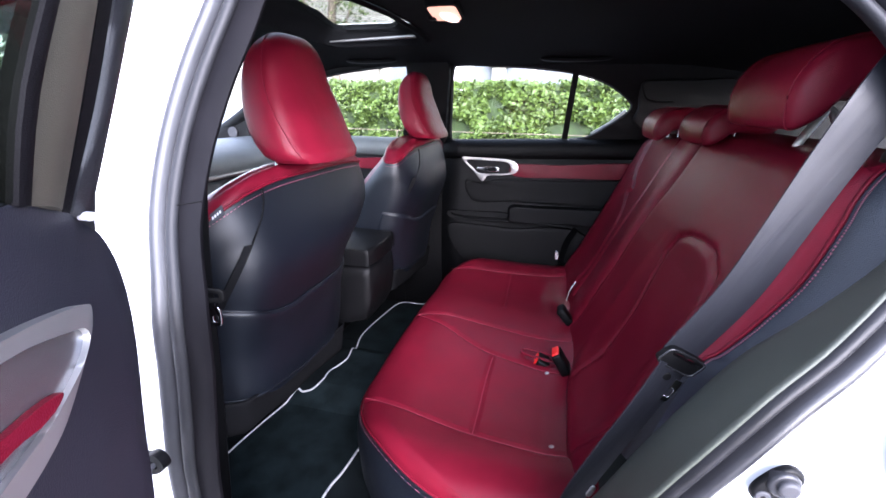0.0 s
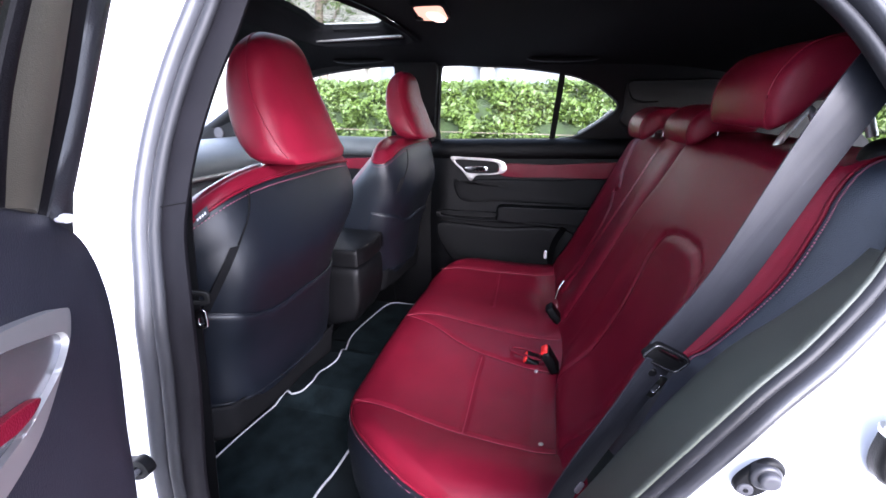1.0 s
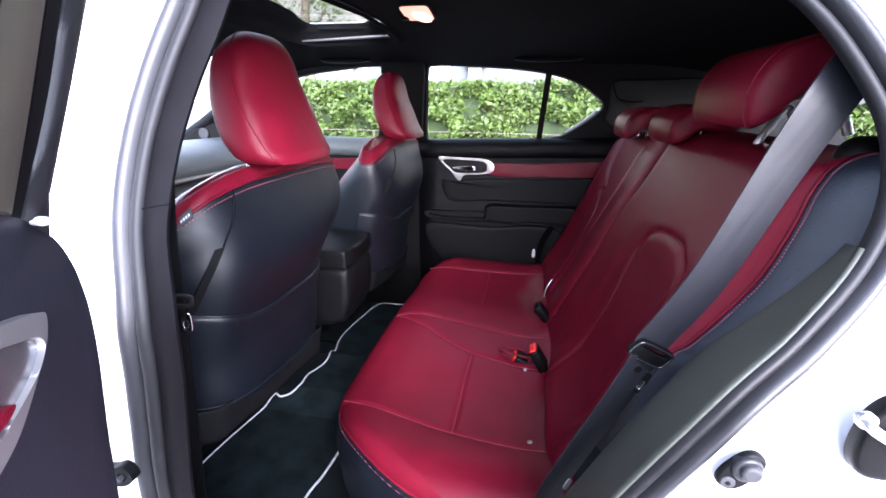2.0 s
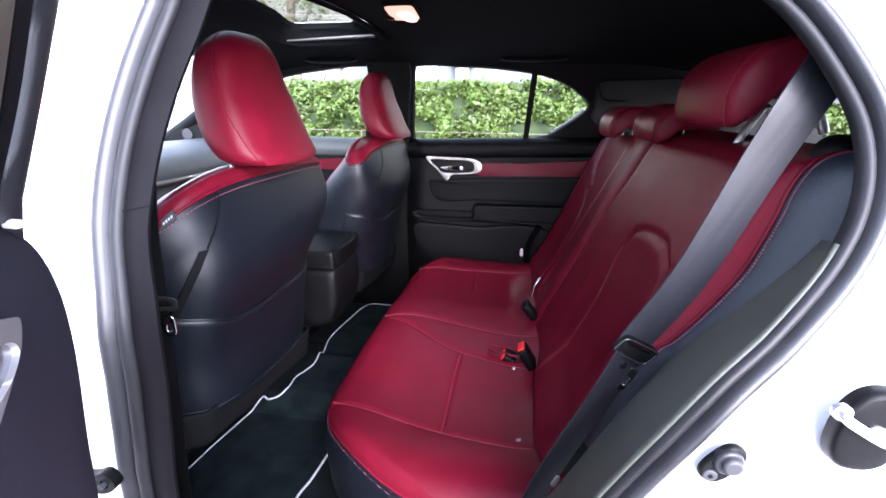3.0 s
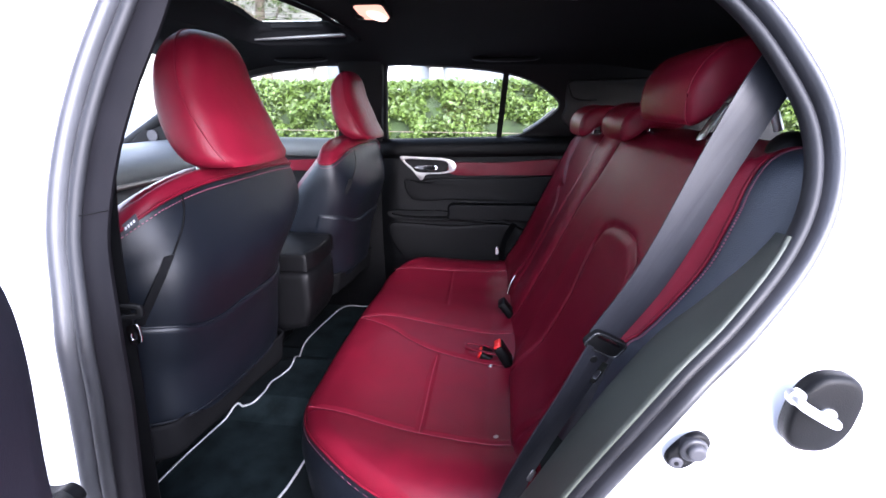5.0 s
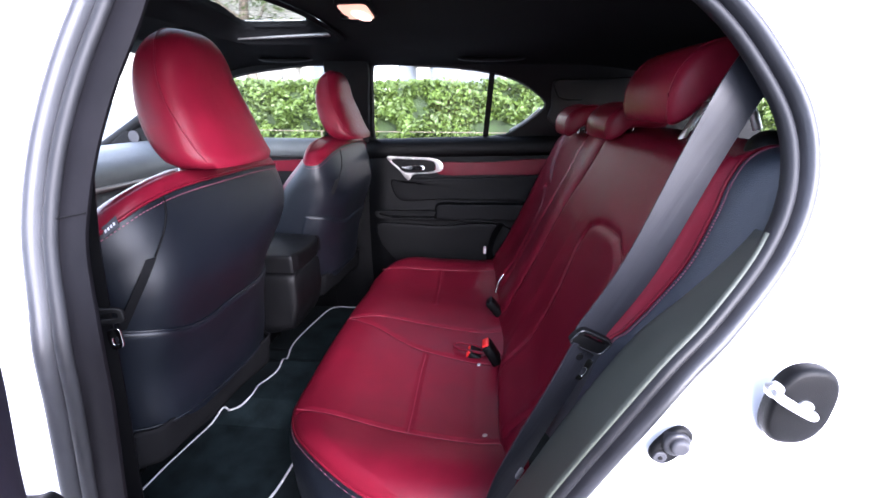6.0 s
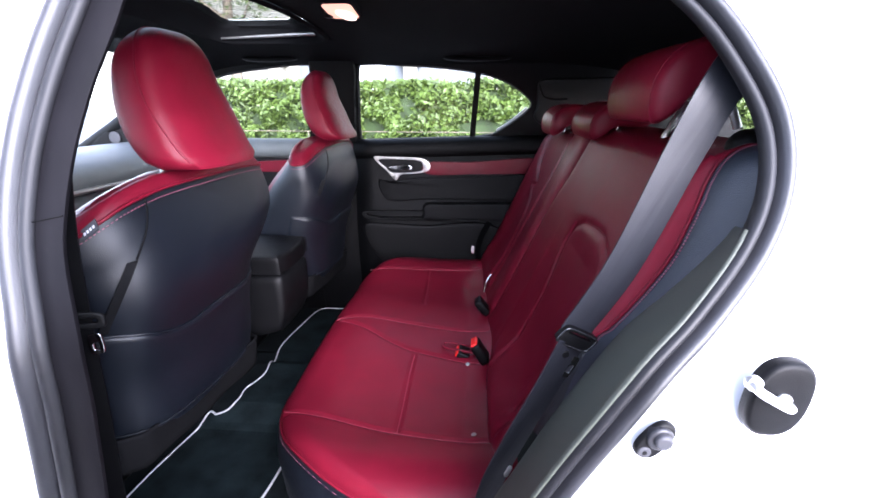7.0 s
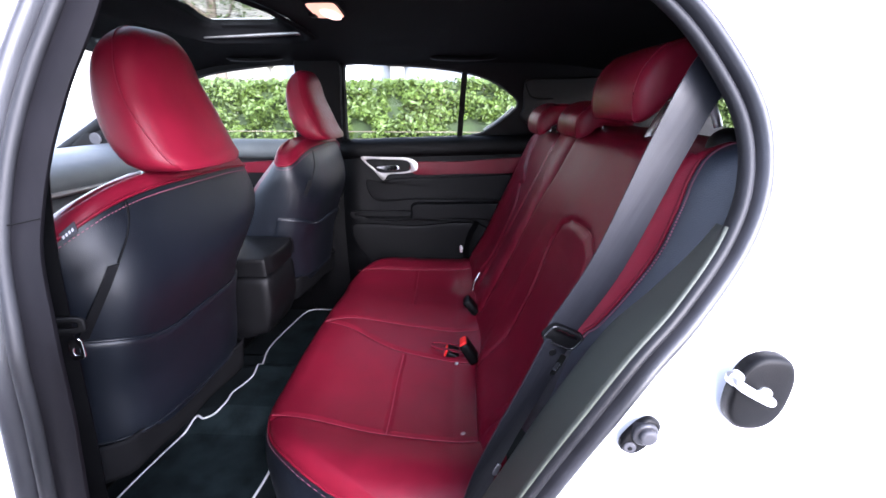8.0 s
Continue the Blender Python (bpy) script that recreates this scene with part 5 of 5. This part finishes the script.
part("base", pillow(squircle(0.002, 0.001, 0.0225, 0.0125, 2.6, 36), 0.006, switch_place, 0.004), PLASTIC, sw)
part("collar", pillow(squircle(0.008, 0.0, 0.0125, 0.0115, 2, 28), 0.010, switch_place, 0.003), RUBBER, sw)
part("button", pillow(squircle(0.009, 0.001, 0.008, 0.008, 2, 24), 0.015, switch_place, 0.003), GREYCAP, sw, "grey button")
part("screw", pillow(squircle(-0.0125, 0.0, 0.0062, 0.0062, 2, 20), 0.0075, switch_place, 0.0015), GREYCAP, sw, "steel screw")
part("screw_socket", pillow(squircle(-0.0125, 0.0, 0.0022, 0.0022, 2, 12), 0.0081, switch_place, 0.0004), PLASTIC, sw)

# ---- outside ----
ground = single("ground", sheet(lambda u, v: Vector((-300 + 600 * u, -300 + 600 * v, 0.0)), 4, 4), PAVING, "pale concrete ground", "ground", "structure")


def hedge():
    random.seed(4)
    verts, faces = [], []
    for _ in range(52000):
        x = random.uniform(-4.9, 7.0)
        side = random.random()
        if side < 0.68:
            y, z = 5.45 + abs(random.gauss(0, 0.08)), random.uniform(0.1, 1.47)
        elif side < 0.86:
            y, z = random.uniform(5.45, 6.3), 1.45 + random.gauss(0, 0.03)
        else:
            y, z = random.uniform(5.6, 6.3), random.uniform(0.1, 1.4)
        clump = noise.noise(Vector((x * 3.4, z * 4.2, 3)))
        y += 0.16 * noise.noise(Vector((x * 1.3, z * 1.7, 0))) - 0.30 * max(-0.55, clump)
        z += 0.05 * noise.noise(Vector((x * 1.6, y, 7)))
        if clump < -0.22 and random.random() < 0.6:
            continue
        s = random.uniform(0.022, 0.055)
        a = Vector((random.gauss(0, 0.8), random.gauss(-0.7, 0.8), random.gauss(0.8, 0.8))).normalized()
        b = a.orthogonal().normalized()
        b = Matrix.Rotation(random.uniform(0, 6.28), 3, a) @ b
        c = a.cross(b)
        p = Vector((x, y, z))
        k = len(verts)
        verts += [p - b * s, p + c * s * 0.62 + a * s * 0.2, p + b * s, p - c * s * 0.62 + a * s * 0.2]
        faces.append((k, k + 1, k + 2, k + 3))
    me = bpy.data.meshes.new("hedge")
    me.from_pydata(verts, [], faces)
    me.materials.append(LEAF)
    return tagged(new("hedge", me), "clipped green leafy hedge beside the car", "hedge", kind="stuff")


hedge()
# A plain box behind the leaves, coloured dark as the hedge's inner shade.
hb = thing("hedge_core", "dark box added as the shade inside the hedge", "hedge", kind="stuff")
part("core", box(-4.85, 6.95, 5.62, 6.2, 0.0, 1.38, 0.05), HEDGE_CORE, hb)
bld = thing("building", "pale rendered building with grey shutters and columns behind the hedge", "building")
part("wall", box(-9, 9, 9.4, 9.7, 0, 6.5), RENDER_WALL, bld)
for x in (-4.6, -1.51, 2.6):
    part("column", box(x - 0.15, x + 0.15, 9.1, 9.39, 0, 1.95, 0.02), RENDER_WALL, bld)
    part("capital", box(x - 0.24, x + 0.24, 9.02, 9.39, 1.95, 2.12, 0.03), RENDER_WALL, bld)
for x, w in ((-1.89, 0.34), (-1.12, 0.3), (-0.24, 0.42), (-3.6, 0.5), (3.6, 0.6)):
    part("shutter", box(x - w, x + w, 9.33, 9.39, 0, 2.5), SHUTTER, bld)
part("upper_shutter", box(-0.4, 2.2, 9.33, 9.39, 2.6, 4.2), SHUTTER, bld)
part("white_panel", box(-2.85, -2.09, 9.2, 9.39, 0, 3.0), WHITE_WALL, bld)


def tree(x, y):
    """A forked trunk with bare limbs and a thin crown."""
    random.seed(11)
    tr = thing("tree", "tall tree with a grey-brown trunk and thin leafy limbs", "tree")
    part("trunk", tube(spline([(x, y, 0), (x + 0.03, y, 1.2), (x - 0.02, y, 2.4), (x + 0.06, y, 3.6), (x, y, 5.0)], 24), [0.13 - 0.0035 * i for i in range(24)], 10), BARK, tr)
    limbs = []
    for k in range(9):
        z = 2.0 + 0.32 * k
        a = random.uniform(0, 6.28)
        l = random.uniform(0.6, 1.3)
        path = spline([(x, y, z), (x + math.cos(a) * l * 0.5, y + math.sin(a) * l * 0.5, z + 0.35), (x + math.cos(a) * l, y + math.sin(a) * l, z + 0.9)], 8)
        part("limb", tube(path, [0.045 - 0.005 * i for i in range(8)], 6), BARK, tr)
        limbs.append(path)
    verts, faces = [], []
    for path in limbs:
        for p in path[3:]:
            for _ in range(60):
                c = p + Vector((random.gauss(0, 0.22), random.gauss(0, 0.22), random.gauss(0, 0.18)))
                a = Vector((random.gauss(0, 1), random.gauss(0, 1), random.gauss(0, 1))).normalized()
                b = a.orthogonal().normalized()
                e = a.cross(b)
                n = len(verts)
                verts += [c - b * 0.045, c + e * 0.02, c + b * 0.045, c - e * 0.02]
                faces.append((n, n + 1, n + 2, n + 3))
    part("crown", mesh_of(verts, faces), LEAF, tr, "thin green leaves", smooth=False)


tree(-4.69, 7.6)


def shrub(x, y, wide, tall):
    """A dense bush of many small leaves on a few stems."""
    random.seed(21)
    sh = thing("shrub", "dense dark green bush ahead of the car", "bush")
    for k in range(5):
        a = 1.26 * k
        part("stem", tube(spline([(x, y, 0), (x + 0.12 * math.cos(a), y + 0.12 * math.sin(a), tall * 0.3), (x + 0.4 * wide * math.cos(a), y + 0.4 * wide * math.sin(a), tall * 0.75)], 8), [0.03 - 0.003 * i for i in range(8)], 6), BARK, sh)
    verts, faces = [], []
    for _ in range(9000):
        d = Vector((random.gauss(0, 1), random.gauss(0, 1), random.gauss(0, 1))).normalized() * random.uniform(0.5, 1.0) ** 0.5
        c = Vector((x + d.x * wide, y + d.y * wide, tall * 0.52 + d.z * tall * 0.48))
        c += Vector((0.2, 0.2, 0.2)) * noise.noise(c * 1.7)
        a = Vector((random.gauss(0, 1), random.gauss(0, 1), random.gauss(0.4, 1))).normalized()
        b = a.orthogonal().normalized()
        e = a.cross(b)
        r = random.uniform(0.035, 0.07)
        n = len(verts)
        verts += [c - b * r, c + e * r * 0.5, c + b * r, c - e * r * 0.5]
        faces.append((n, n + 1, n + 2, n + 3))
    part("crown", mesh_of(verts, faces), LEAF, sh, "dense green leaves", smooth=False)


shrub(-6.6, 1.9, 1.0, 2.9)

rail = thing("garden_rail", "thin pale metal rail along the hedge", "rail")
part("bar", tube([Vector((x, 5.37, 0.785)) for x in (-6.0, -3.0, 0.0, 3.0, 7.0)], 0.006, 8), BARK, rail)
for x in (-5.0, -2.5, 0.6, 3.0, 5.5):
    part("post", tube([Vector((x, 5.37, 0.0)), Vector((x, 5.37, 0.79))], 0.008, 8), BARK, rail)
